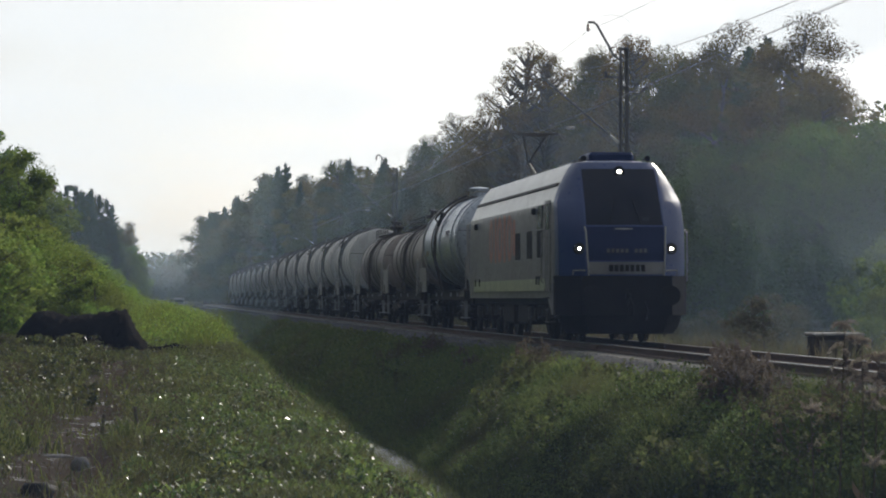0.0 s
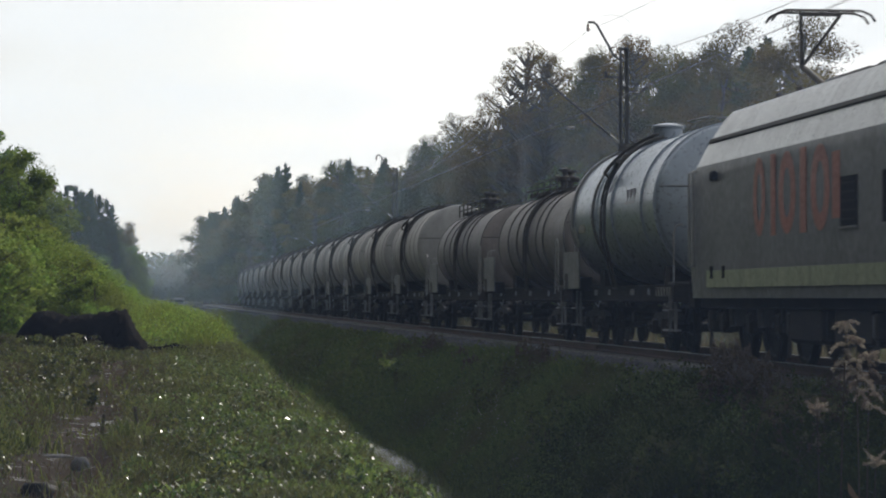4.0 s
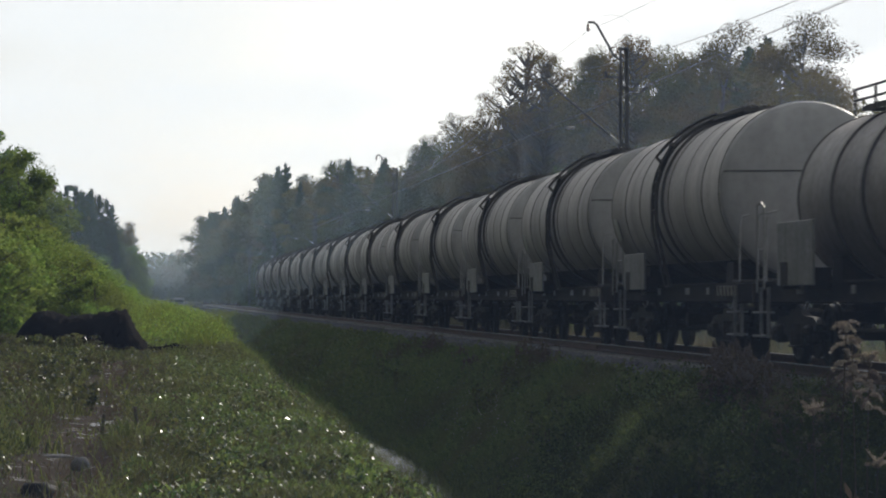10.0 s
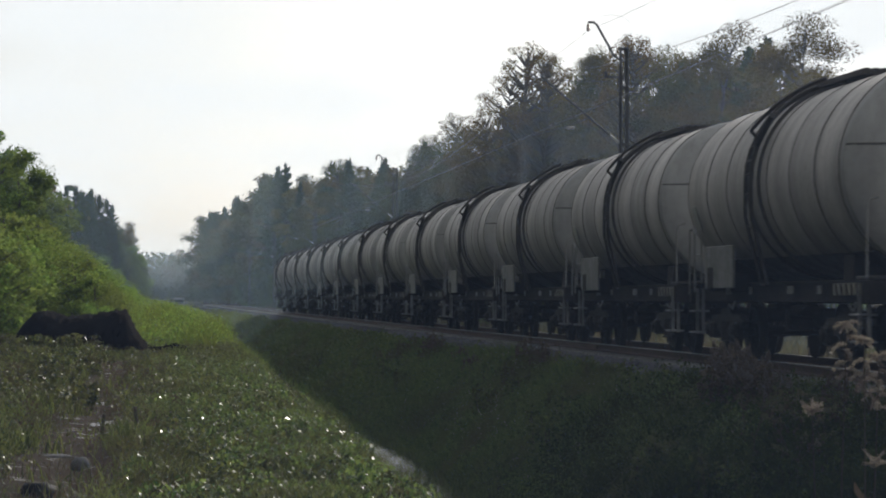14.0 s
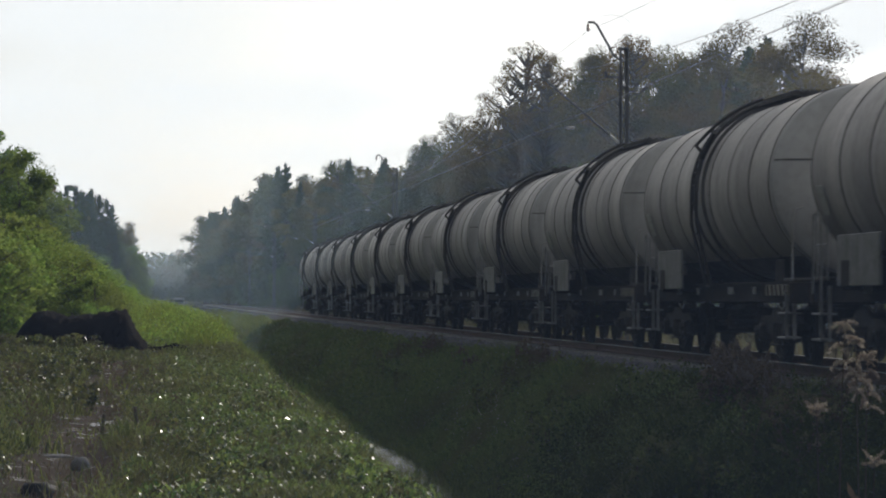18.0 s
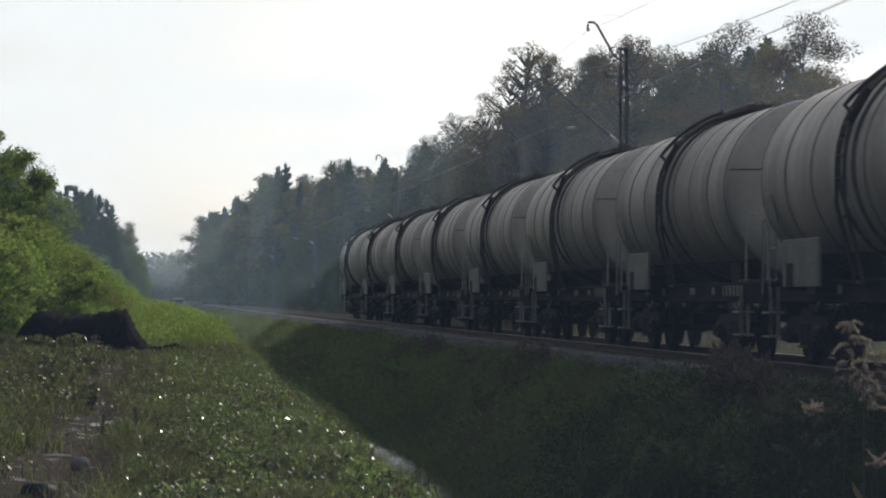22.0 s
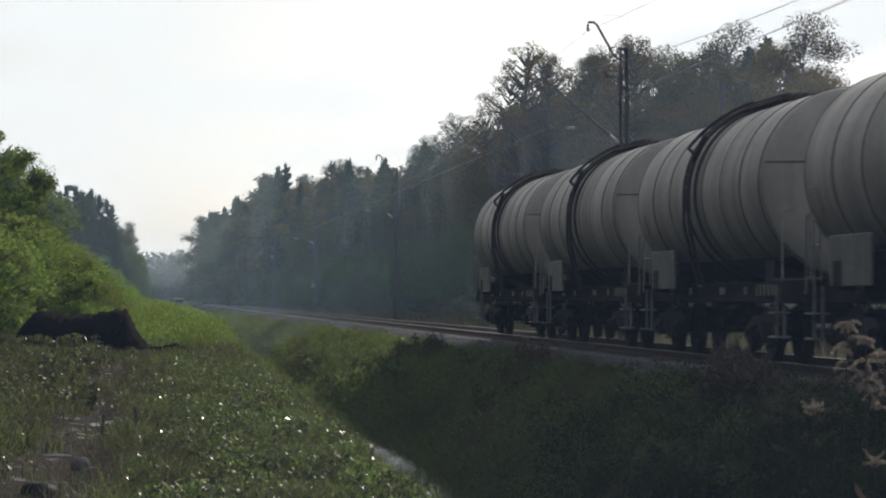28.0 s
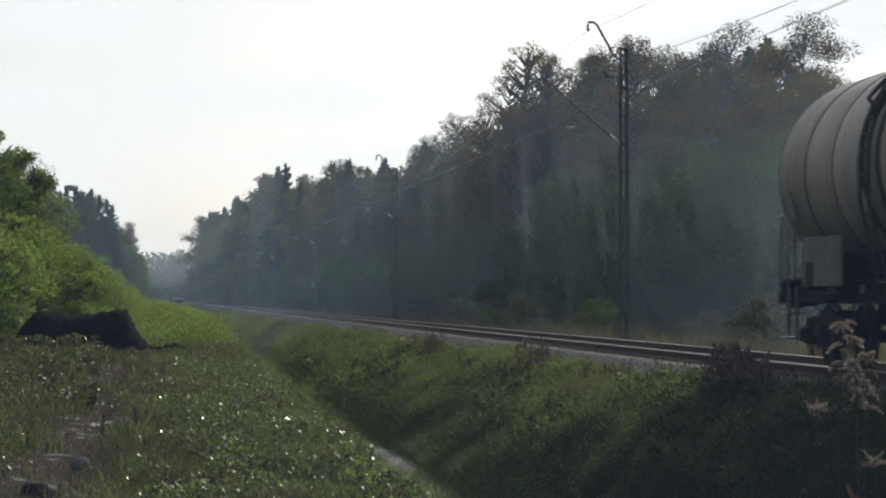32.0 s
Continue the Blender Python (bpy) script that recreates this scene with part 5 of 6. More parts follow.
def tree_mesh(seed, height, crown_w, crown_low, n_leaf, leaf, kind="broad", clumps=40):
    """Trunk with limbs, and a crown of leaf clumps; both stand at the origin."""
    rng = np.random.default_rng(seed)
    g = Geo()
    r0 = height * 0.014 + 0.03
    bend = rng.normal(0, height * 0.015, (5, 2))
    bend[0] = 0
    tp = [(bend[i, 0], bend[i, 1], height * 0.9 * i / 4) for i in range(5)]
    g.tube(tp, [r0, r0 * 0.8, r0 * 0.6, r0 * 0.38, 0.015], 7)

    def stem(z):
        q = min(max(z / (height * 0.9), 0), 0.999) * 4
        i = int(q)
        return np.array(tp[i]) * (1 - q + i) + np.array(tp[i + 1]) * (q - i)
    cents = []
    for k in range(clumps):
        if kind == "conifer":
            s = (k + 3.0 * rng.random()) / (clumps + 2)
            z = height * (crown_low + (1.0 - crown_low) * s)
            rad = crown_w * 0.5 * (1 - s) ** 0.75 * rng.uniform(0.5, 1.15) + 0.06
        else:
            s = rng.random()
            z = height * (crown_low + (0.98 - crown_low) * s)
            rad = crown_w * 0.5 * math.sin(math.pi * (0.13 + 0.82 * s)) ** 0.7 * rng.uniform(0.45, 1.05)
        a = k * 2.4 + rng.uniform(-0.5, 0.5)
        root = stem(max(height * crown_low * 0.8, z - rad * (0.5 if kind == "conifer" else 0.7)))
        c = np.array([stem(z)[0] + rad * math.cos(a), stem(z)[1] + rad * math.sin(a), z])
        cents.append((c, rad, root))
        if k % 2 == 0 or kind in ("conifer", "airy"):
            mid = (root + c) / 2 + np.array([0, 0, -0.05 * rad])
            g.tube([root, mid, c], [r0 * 0.3, r0 * 0.2, 0.012], 4, False)
    per = n_leaf // clumps
    pts = []
    for c, rad, root in cents:
        if kind == "conifer":
            t = rng.random(per)[:, None] ** 0.7
            p = root + (c - root) * t + rng.normal(0, 1, (per, 3)) * np.array([0.2, 0.2, 0.14]) * (0.14 + 0.36 * rad)
        else:
            spread = crown_w * (rng.uniform(0.05, 0.11) if kind == "airy" else rng.uniform(0.09, 0.17))
            q = rng.normal(0, 1, (per, 3))
            q /= np.linalg.norm(q, axis=1)[:, None]
            p = c + q * spread * (rng.random(per)[:, None] ** 0.45) * np.array([1.1, 1.1, 0.8])
        pts.append(p)
    v, f = leaf_cloud(rng, np.concatenate(pts), leaf)
    return g, v, f


KINDS = {}


def tree_kind(key, seed, height, crown_w, crown_low, n_leaf, leaf, leaf_mat, bark, kind="broad", clumps=40):
    g, v, f = tree_mesh(seed, height, crown_w, crown_low, n_leaf, leaf, kind, clumps)
    KINDS[key] = (g.mesh("trunk", bark), sheet("crown", v, f, leaf_mat), height)


def plant(key, name, x, y, height, turn, label, category, group="", z=None, wide=1.0):
    trunk, crown, h = KINDS[key]
    s = height / h
    ob = new(name)
    z = float(ground_z(x, y)) - 0.05 if z is None else z
    ob.matrix_basis = pose(x, y, z, 0, 0, turn) @ Matrix.Diagonal((s * wide, s * wide, s, 1))
    part("trunk" if category == "tree" else "stems", trunk, None, ob)
    part("crown" if category == "tree" else "leaves", crown, None, ob)
    return tagged(ob, label, category, group)


tree_kind("birch1", 11, 16, 6.0, 0.3, 30000, 0.064, M_LEAF_A, M_BIRCH, clumps=80)
tree_kind("birch2", 12, 16, 5.0, 0.35, 17000, 0.072, M_LEAF_A, M_BIRCH, clumps=66)
tree_kind("thin_birch", 17, 16, 5.4, 0.35, 9000, 0.065, M_LEAF_A, M_BARK, "airy", clumps=150)
tree_kind("oak1", 13, 16, 8.0, 0.15, 40000, 0.07, M_LEAF_B, M_BARK, clumps=90)
tree_kind("oak2", 14, 16, 7.0, 0.18, 34000, 0.07, M_LEAF_B, M_BARK, clumps=80)
tree_kind("back_oak", 37, 16, 7.5, 0.1, 3600, 0.2, M_LEAF_B, M_BARK, clumps=60)
tree_kind("back_birch", 38, 16, 6.0, 0.2, 3000, 0.18, M_LEAF_A, M_BIRCH, clumps=60)
tree_kind("pine1", 15, 17, 5.6, 0.16, 19000, 0.1, M_NEEDLE, M_BARK, "conifer", 126)
tree_kind("pine2", 16, 17, 6.2, 0.2, 17000, 0.1, M_NEEDLE, M_BARK, "conifer", 108)
tree_kind("willow1", 21, 8, 6.5, 0.06, 15000, 0.075, M_LEAF_E, M_BARK, clumps=90)
tree_kind("far_pine", 35, 17, 6.6, 0.1, 7000, 0.17, M_NEEDLE, M_BARK, "conifer", 90)
tree_kind("far_oak", 36, 16, 8.0, 0.08, 7000, 0.19, M_LEAF_B, M_BARK, clumps=64)
tree_kind("willow2", 22, 8, 5.5, 0.05, 13000, 0.075, M_LEAF_E, M_BARK, clumps=80)
tree_kind("shrub1", 23, 3, 3.2, 0.03, 4200, 0.07, M_LEAF_D, M_BARK, clumps=60)
tree_kind("shrub2", 24, 3, 2.8, 0.03, 3600, 0.07, M_LEAF_D, M_BARK, clumps=50)
tree_kind("pale_bush", 26, 3, 2.8, 0.03, 3600, 0.07, M_LEAF_C, M_BARK, clumps=50)
tree_kind("meadow_bush", 27, 3, 3.0, 0.03, 3000, 0.08, M_REED, M_BARK, clumps=46)
tree_kind("young_oak", 25, 8, 4.6, 0.1, 7500, 0.12, M_LEAF_C, M_BARK, clumps=70)

LABELS = {"birch": "slender birch with yellowing autumn leaves in the wood", "oak": "broad-crowned dull green tree in the wood", "pine": "dark pointed pine in the wood", "thin": "sparse birch with thin leaves against the sky",
          "back": "dull autumn tree deeper in the wood", "willow": "bushy green willow at the wood's edge", "far_pine": "dark pointed pine in the hazy distance", "far_oak": "broad tree in the hazy distance", "shrub": "bright green bush on the grassy bank", "young": "leafy young tree on the bank"}


def label_of(key):
    return LABELS[next(k for k in LABELS if key.startswith(k))]


def build_wood():
    rng = np.random.default_rng(41)
    ey, ex = [60, 180, 280, 340, 460, 760], [28, 27, 21.5, 18, 16, 15.5]
    hy, hh = [80, 101, 110, 128, 150, 180, 210, 250, 280, 350, 460, 760], [7.4, 10.6, 13.3, 14.2, 15.8, 15.0, 14.7, 15.0, 15.4, 19.5, 19.5, 25]
    y = 96.0
    while y < 760:
        for row, (off, drop) in enumerate(((0, 1.0), (5.5, 0.98), (11.0, 0.96))):
            x = float(np.interp(y, ey, ex)) + off + rng.uniform(-1.2, 1.2)
            yy = y + rng.uniform(-1.6, 1.6)
            h = float(np.interp(yy, hy, hh)) * rng.uniform(0.84, 1.03) * drop
            if x > 0.26 * yy:       # the wood falls lower where it nears the line
                h = min(h, 0.055 * yy)
            mix = rng.random()
            if 99 < yy < 138 and mix < 0.8:
                key = ("pine1", "pine2")[int(mix * 100) % 2]
            elif yy < 130:
                key = ("pine1", "oak1", "birch1")[int(mix * 3)]
            elif yy < 230:
                key = ("birch1", "oak1", "birch2", "oak2")[int(mix * 4)]
            elif yy < 330:
                key = ("pine1", "pine2", "birch2", "pine2", "oak1")[int(mix * 5)]
            else:
                key = ("far_pine", "far_oak", "far_pine", "far_pine")[int(mix * 4)]
            if row and 150 < yy < 330:
                key = ("back_oak", "back_birch")[int(mix * 10) % 2]
            if "pine" in key:
                h *= rng.uniform(0.97, 1.04) * (0.94 if yy < 130 else 1.0)
            plant(key, "tree", x, yy, h, rng.uniform(0, 360), label_of(key), "tree", "trees of the wood beside the line", wide=rng.uniform(0.9, 1.2) * (1.2 if "pine" in key and yy < 230 else 1.0))
        y += 4.6 if y < 260 else (6.5 if y < 420 else 11)
    # tall sparse birches that stand out above the skyline
    for x, yy, h in ((23.6, 165, 17.8), (24.4, 162, 16.9), (23.3, 171, 16.4), (24.9, 166, 17.0), (26.2, 158, 16.0), (25.7, 140, 15.6), (26.2, 143, 15.9), (24.2, 190, 15.4), (26.4, 228, 17.6), (25.2, 240, 16.4)):
        plant("thin_birch", "tree", x, yy, h, rng.uniform(0, 360), LABELS["thin"], "tree", "trees of the wood beside the line")
    # bushy edge in front of the trees
    y = 72.0
    while y < 420:
        x = float(np.interp(y, [60, 110, 200, 280, 340, 460], [24.0, 24.0, 23, 19.5, 17, 15.2])) + rng.uniform(-0.8, 1.5)
        h = float(np.interp(y, [70, 90, 130, 200, 300], [5.2, 8.2, 8.8, 6.8, 6])) * rng.uniform(0.75, 1.05)
        key = ("willow1", "willow2")[int(rng.random() * 2)]
        plant(key, "bush_tree", x, y, h, rng.uniform(0, 360), LABELS["willow"], "tree", "bushy trees at the wood's edge", wide=rng.uniform(0.9, 1.25))
        plant(("willow2", "willow1")[int(rng.random() * 2)], "bush_tree", x + rng.uniform(2.5, 4.5), y + rng.uniform(0, 2), h * rng.uniform(0.9, 1.25), rng.uniform(0, 360), LABELS["willow"], "tree", "bushy trees at the wood's edge", wide=rng.uniform(0.9, 1.25))
        y += 2.9 if y < 200 else 4.5
    for x, yy, h in ((18.6, 66, 2.0), (19.8, 69, 2.7), (17.6, 63.5, 1.3), (20.8, 73, 3.3)):
        plant("pale_bush", "bush", x, yy, h, rng.uniform(0, 360), "light green bush beyond the track", "bush", "bushes beyond the track")
    for q in range(26):
        yy = rng.uniform(66, 170)
        plant(("meadow_bush", "pale_bush")[q % 3 == 2], "bush", rng.uniform(15.5, 21), yy, rng.uniform(0.9, 1.9), rng.uniform(0, 360), "low rusty bush in the rank meadow", "bush", "low bushes in the meadow", wide=1.2)
    # a far wood that closes the view, and an added, unseen one of the same kind beside and behind the camera
    def thicket(name, label, places, leaf, per, low=0.0, clear=True):
        pts = []
        for x, yy, h in places:
            c = rng.normal(0, 1, (per, 3)) * np.array([0.17 * h, 0.17 * h, 0.27 * h]) + np.array([x, yy, h * 0.5])
            ok = (c[:, 2] < h) & (c[:, 2] > low)
            if clear:
                ok &= (c[:, 0] < -10.5) | (c[:, 1] < -14) | (c[:, 1] > 500)
            pts.append(c[ok])
        v, f = leaf_cloud(rng, np.concatenate(pts), leaf)
        tagged(new(name, sheet(name, v, f, M_LEAF_B)), label, "wood", kind="stuff")
    thicket("far_wood", "distant hazy wood closing the valley", [(rng.uniform(-80, 60), rng.uniform(800, 860), rng.uniform(11, 15.5)) for q in range(280)], 0.6, 480)
    depth = []
    yy = 84.0
    while yy < 470:
        for off in (14.5, 19.0):
            depth.append((float(np.interp(yy, ey, ex)) + off + rng.uniform(-1, 1), yy + rng.uniform(-1, 1), float(np.interp(yy, hy, hh)) * rng.uniform(0.72, 0.82)))
        yy += 3.4
    thicket("wood_depth", "dark leafy depth of the wood behind its edge", depth, 0.36, 420, clear=False)
    # out of view: added to cut the low sky light on the train
    behind = []
    for q in range(190):
        a = rng.random()
        x, yy = -13 - 14 * rng.random(), -60 + 170 * a
        behind.append((x, yy, rng.uniform(14, 19)))
    for q in range(60):
        behind.append((-12 + 50 * rng.random(), -30 - 30 * rng.random(), rng.uniform(12, 17)))
    # added behind the bank's trees to keep low sky light off the far wagons
    aside = []
    for q in range(230):
        yy = rng.uniform(132, 245) if q < 110 else rng.uniform(285, 520)
        near, top = (0.036 * yy + 3.5, 0.046 * yy + 1) if q < 110 else (0.009 * yy + 7.0, 0.03 * yy + 1)
        aside.append((-near - 20 * rng.random() ** 1.5, yy, top * rng.uniform(0.8, 1.0)))
    thicket("side_wood", "hidden broad-leaved wood added along the bank to block low sky", aside, 0.5, 300, clear=False)
    thicket("rear_wood", "unseen broad-leaved wood added behind the path to block sky light", behind, 0.8, 330)


def build_left_bank():
    rng = np.random.default_rng(52)
    for x, y, h, key in ((-7.2, 121, 7.2, "young_oak"), (-5.6, 118, 6.3, "young_oak"), (-9.5, 124, 7.6, "young_oak"), (-4.6, 123, 4.9, "young_oak"), (-6.4, 128, 6.8, "willow2"), (-8.4, 116, 6.4, "young_oak"), (-4.3, 117, 3.1, "willow1"), (-11, 120, 7.6, "young_oak"), (-5.0, 120, 5.4, "young_oak"), (-6.6, 115, 5.6, "young_oak")):
        plant(key, "tree", x, y, h, rng.uniform(0, 360), label_of(key), "tree", "young trees on the bank")
    for x, y, h, key in ((-8.6, 258, 11.0, "pine1"), (-7.2, 255, 11.6, "pine2"), (-5.8, 262, 11.4, "pine2"), (-4.5, 256, 11.2, "pine1"), (-3.4, 263, 10.6, "pine2"), (-2.4, 258, 8.6, "oak2"), (-1.6, 260, 6.6, "young_oak"), (-0.9, 262, 5.2, "far_oak"), (-5.2, 266, 11.0, "oak1"), (-7.6, 268, 11.2, "oak2"), (-3.6, 268, 9.4, "oak2"), (-6.4, 262, 10.4, "oak1"), (-10.5, 262, 11.5, "oak1"),
                         (-8.0, 250, 11.2, "pine1"), (-6.4, 249, 11.0, "pine2"), (-5.0, 250, 11.4, "pine1"), (-3.8, 251, 10.6, "pine2"), (-2.9, 249, 8.4, "pine1"), (-2.3, 251, 6.6, "oak2"), (-2.0, 250, 5.2, "willow1"), (-1.2, 252, 4.2, "willow2"), (-6.0, 246, 5.5, "willow1"), (-4.2, 245, 5.0, "willow2")):
        plant(key, "tree", x, y, h, rng.uniform(0, 360), label_of(key), "tree", "trees further along the bank")
    for q in range(64):
        y = rng.uniform(84, 150)
        x = -0.7 - 8.3 * rng.random() ** 1.1
        h = np.interp(-x, [0.5, 1.5, 3, 6, 9], [0.9, 1.6, 2.5, 3.2, 3.6]) * rng.uniform(0.75, 1.1)
        key = ("shrub1", "shrub2")[q % 2]
        plant(key, "bush", x, y, h, rng.uniform(0, 360), LABELS["shrub"], "bush", "bushes on the grassy bank", wide=1.25)


build_wood()
build_left_bank()


# ---- grass and weeds ----
def scatter(rng, n, x0, x1, y0, y1, power=1.0):
    y = y0 + (y1 - y0) * rng.random(n) ** power
    x = x0 + (x1 - x0) * rng.random(n)
    return x, y


def build_grass():
    rng = np.random.default_rng(7)

    def in_view(x, y):
        return x > -0.06 * y - 0.4

    def bare(x, y):
        """How bare the muddy path is."""
        return np.clip(1.75 * np.exp(-((x + 0.86) / 0.72) ** 2) * (y < 72) * (0.76 + 0.24 * np.sin(y * 0.9) * np.sin(y * 0.37 + 1)), 0, 0.97)

    def pool(x, y):
        """Open water in the ditch."""
        return (y > 38) & (y < 74) & (x > 4.4) & (x < 4.98 + 0.2 * np.exp(-((y - 53) / 4.5) ** 2) + 0.06 * np.sin(y * 1.7))

    def field(name, n, box, hh, w, lean, mat_, label, power=1.0, thin=1.0):
        x, y = scatter(rng, n, *box, power)
        keep = in_view(x, y) & ~pool(x, y) & (rng.random(n) > thin * bare(x, y))
        x, y = x[keep], y[keep]
        patch = 0.75 + 0.75 * (np.sin(x * 2.1 + 0.6 * y) * np.sin(y * 0.8 - x) + 0.5 * np.sin(x * 5 + y * 3) * np.sin(y * 2.3))
        h = rng.uniform(*hh, len(x)) * np.clip(patch, 0.25, 1.9)
        blade_field(name, rng, x, y, ground_z(x, y) - 0.01, h, w, lean, mat_, label, "grass")

    field("bank_grass", 110000, (-3.5, 2.7, 19, 46), (0.07, 0.3), 0.011, 0.9, M_GRASS, "short dewy grass on the path's bank", 1.2)
    field("bank_grass", 90000, (-6.5, 3.4, 46, 96), (0.1, 0.34), 0.017, 0.8, M_GRASS, "short grass further along the bank", 1.1)
    field("bank_grass", 42000, (-9, 6.0, 90, 330), (0.2, 0.5), 0.06, 0.7, M_GRASS, "rank grass in the distance along the ditch", 1.5)
    field("bank_weeds", 46000, (-9, 3.0, 84, 170), (0.3, 0.75), 0.045, 0.6, M_LEAF_D, "tall bright green weeds covering the bank", 1.2)
    field("dry_grass", 26000, (-3.8, 1.2, 19, 76), (0.05, 0.24), 0.010, 1.1, M_DRY, "trodden dry grass along the muddy path", 1.1, 0.55)
    x, y = scatter(rng, 5000, 0, 1, 19, 95, 1.1)
    x = np.interp(y, EDGE_Y, EDGE_X) + rng.normal(0.25, 0.28, len(x))
    blade_field("edge_grass", rng, x, y, ground_z(x, y) - 0.01, rng.uniform(0.1, 0.36, len(x)), 0.011, 0.9, M_REED, "yellowed grass fringing the ditch's edge", "grass")
    x, y = scatter(rng, 2400, 3.6, 5.3, 30, 72)
    x = np.where(rng.random(len(x)) < 0.35, rng.normal(4.25, 0.06, len(x)), rng.normal(5.2, 0.1, len(x)))
    xs, ys = rng.uniform(4.35, 5.05, 1150), np.concatenate([rng.uniform(34, 48, 750), rng.uniform(57, 68, 400)])
    x, y = np.concatenate([x, xs]), np.concatenate([y, ys])
    blade_field("water_edge_grass", rng, x, y, np.maximum(ground_z(x, y), -2.23) - 0.02, rng.uniform(0.15, 0.45, len(x)), 0.014, 0.8, M_FARSLOPE, "grass leaning over the ditch water", "grass")
    field("ditch_grass", 16000, (2.4, 5.3, 60, 150), (0.15, 0.4), 0.03, 0.8, M_FARSLOPE, "grass growing in the dry part of the ditch", 1.1, 1.0)
    # the near slope takes the shade-darkened tone, further stretches the lighter ones
    field("slope_grass", 26000, (5.0, 8.4, 22, 38), (0.2, 0.55), 0.012, 0.8, M_SHADED_SLOPE, "rank grass on the near slope in shade-darkened green")
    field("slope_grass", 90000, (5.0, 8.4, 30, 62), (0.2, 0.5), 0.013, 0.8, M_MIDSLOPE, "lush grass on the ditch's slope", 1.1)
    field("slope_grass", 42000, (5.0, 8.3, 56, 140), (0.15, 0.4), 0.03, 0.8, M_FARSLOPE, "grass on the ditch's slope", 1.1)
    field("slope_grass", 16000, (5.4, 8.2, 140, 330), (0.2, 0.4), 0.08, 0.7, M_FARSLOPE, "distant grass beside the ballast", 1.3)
    field("meadow_grass", 60000, (12.9, 21, 44, 130), (0.3, 0.85), 0.028, 0.5, M_REED, "rank rusty meadow grass beyond the track", 1.1)
    field("meadow_grass", 24000, (13.2, 20, 120, 330), (0.4, 0.9), 0.07, 0.5, M_REED, "rank meadow grass beyond the track", 1.2)

    # taller tufts that shade the turf between them
    tx, ty = scatter(rng, 900, -3.4, 2.2, 19, 72, 1.15)
    keep = in_view(tx, ty) & (rng.random(900) > bare(tx, ty))
    tx, ty = np.repeat(tx[keep], 26), np.repeat(ty[keep], 26)
    tx, ty = tx + rng.normal(0, 0.07, len(tx)), ty + rng.normal(0, 0.09, len(ty))
    blade_field("grass_tufts", rng, tx, ty, ground_z(tx, ty) - 0.01, rng.uniform(0.12, 0.34, len(tx)), 0.015, 0.9, M_GRASS, "rank grass tufts scattered over the bank", "grass")

    def herbs(name, n, box, top, size, mat_, label, power=1.0, edge=False):
        x, y = scatter(rng, n, *box, power)
        keep = in_view(x, y) & ~pool(x, y) & (rng.random(n) > bare(x, y))
        if edge:        # thickest along the ditch's edge, thinning out towards the path
            keep &= rng.random(n) < np.clip((x - 0.1) / 1.5, 0, 1) ** 1.3 * (0.55 + 0.45 * np.sin(y * 0.7 + x * 2))
        x, y = x[keep], y[keep]
        patch = np.sin(x * 1.3 + y * 0.45) * np.sin(y * 0.6 - x * 0.7)
        keep = rng.random(len(x)) < 0.12 + 0.8 * (patch > -0.1)
        x, y = x[keep], y[keep]
        z = ground_z(x, y) + top * rng.random(len(x)) ** 1.4
        v, f = leaf_cloud(rng, np.stack([x, y, z], 1), size, 0.6)
        tagged(new(name, sheet(name, v, f, mat_)), label, "weeds", kind="stuff")

    def tussocks(name, n, box, radius, tall, per, size, mat_, label, power=1.0, chance=None):
        """Low domes of leaves that stand out of the turf and shade it."""
        x, y = scatter(rng, n, *box, power)
        keep = in_view(x, y) & ~pool(x, y) & (rng.random(n) > bare(x, y))
        if chance is not None:
            keep &= rng.random(n) < chance(x, y)
        x, y = x[keep], y[keep]
        k = len(x)
        r, h = rng.uniform(*radius, k), rng.uniform(*tall, k)
        u = rng.normal(0, 1, (k, per, 3))
        u[..., 2] = np.abs(u[..., 2])
        u /= np.linalg.norm(u, axis=2)[..., None]
        u *= rng.uniform(0.75, 1.05, (k, per))[..., None]
        c = np.stack([x[:, None] + u[..., 0] * r[:, None], y[:, None] + u[..., 1] * r[:, None], ground_z(x, y)[:, None] + u[..., 2] * h[:, None]], 2)
        v, f = leaf_cloud(rng, c.reshape(-1, 3), size, 0.4)
        tagged(new(name, sheet(name, v, f, mat_)), label, "weeds", kind="stuff")

    tussocks("leafy_tussocks", 620, (-0.1, 2.4, 20, 64), (0.1, 0.26), (0.14, 0.36), 100, 0.03, M_LUSH, "domes of dewy broad leaves along the bank's edge", 1.15, lambda x, y: np.clip(0.15 + 0.45 * x, 0, 1))
    tussocks("leafy_tussocks", 420, (-3.8, 2.2, 20, 74), (0.12, 0.32), (0.16, 0.44), 110, 0.028, M_HERB, "dull green weed tussocks among the grass", 1.1)
    tussocks("withered_tussocks", 330, (-4.2, 0.4, 24, 76), (0.12, 0.3), (0.15, 0.42), 90, 0.022, M_DRY, "withered brown weed tussocks beside the path", 1.0)
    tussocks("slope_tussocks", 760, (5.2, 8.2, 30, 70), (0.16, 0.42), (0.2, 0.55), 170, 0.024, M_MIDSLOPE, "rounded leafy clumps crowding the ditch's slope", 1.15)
    tussocks("slope_tussocks", 240, (5.2, 8.2, 23, 38), (0.16, 0.36), (0.3, 0.75), 120, 0.03, M_SHADED_SLOPE, "rank clumps on the near slope in shade-darkened green")
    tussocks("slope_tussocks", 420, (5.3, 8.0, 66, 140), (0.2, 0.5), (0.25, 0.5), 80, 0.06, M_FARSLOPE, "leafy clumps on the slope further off")
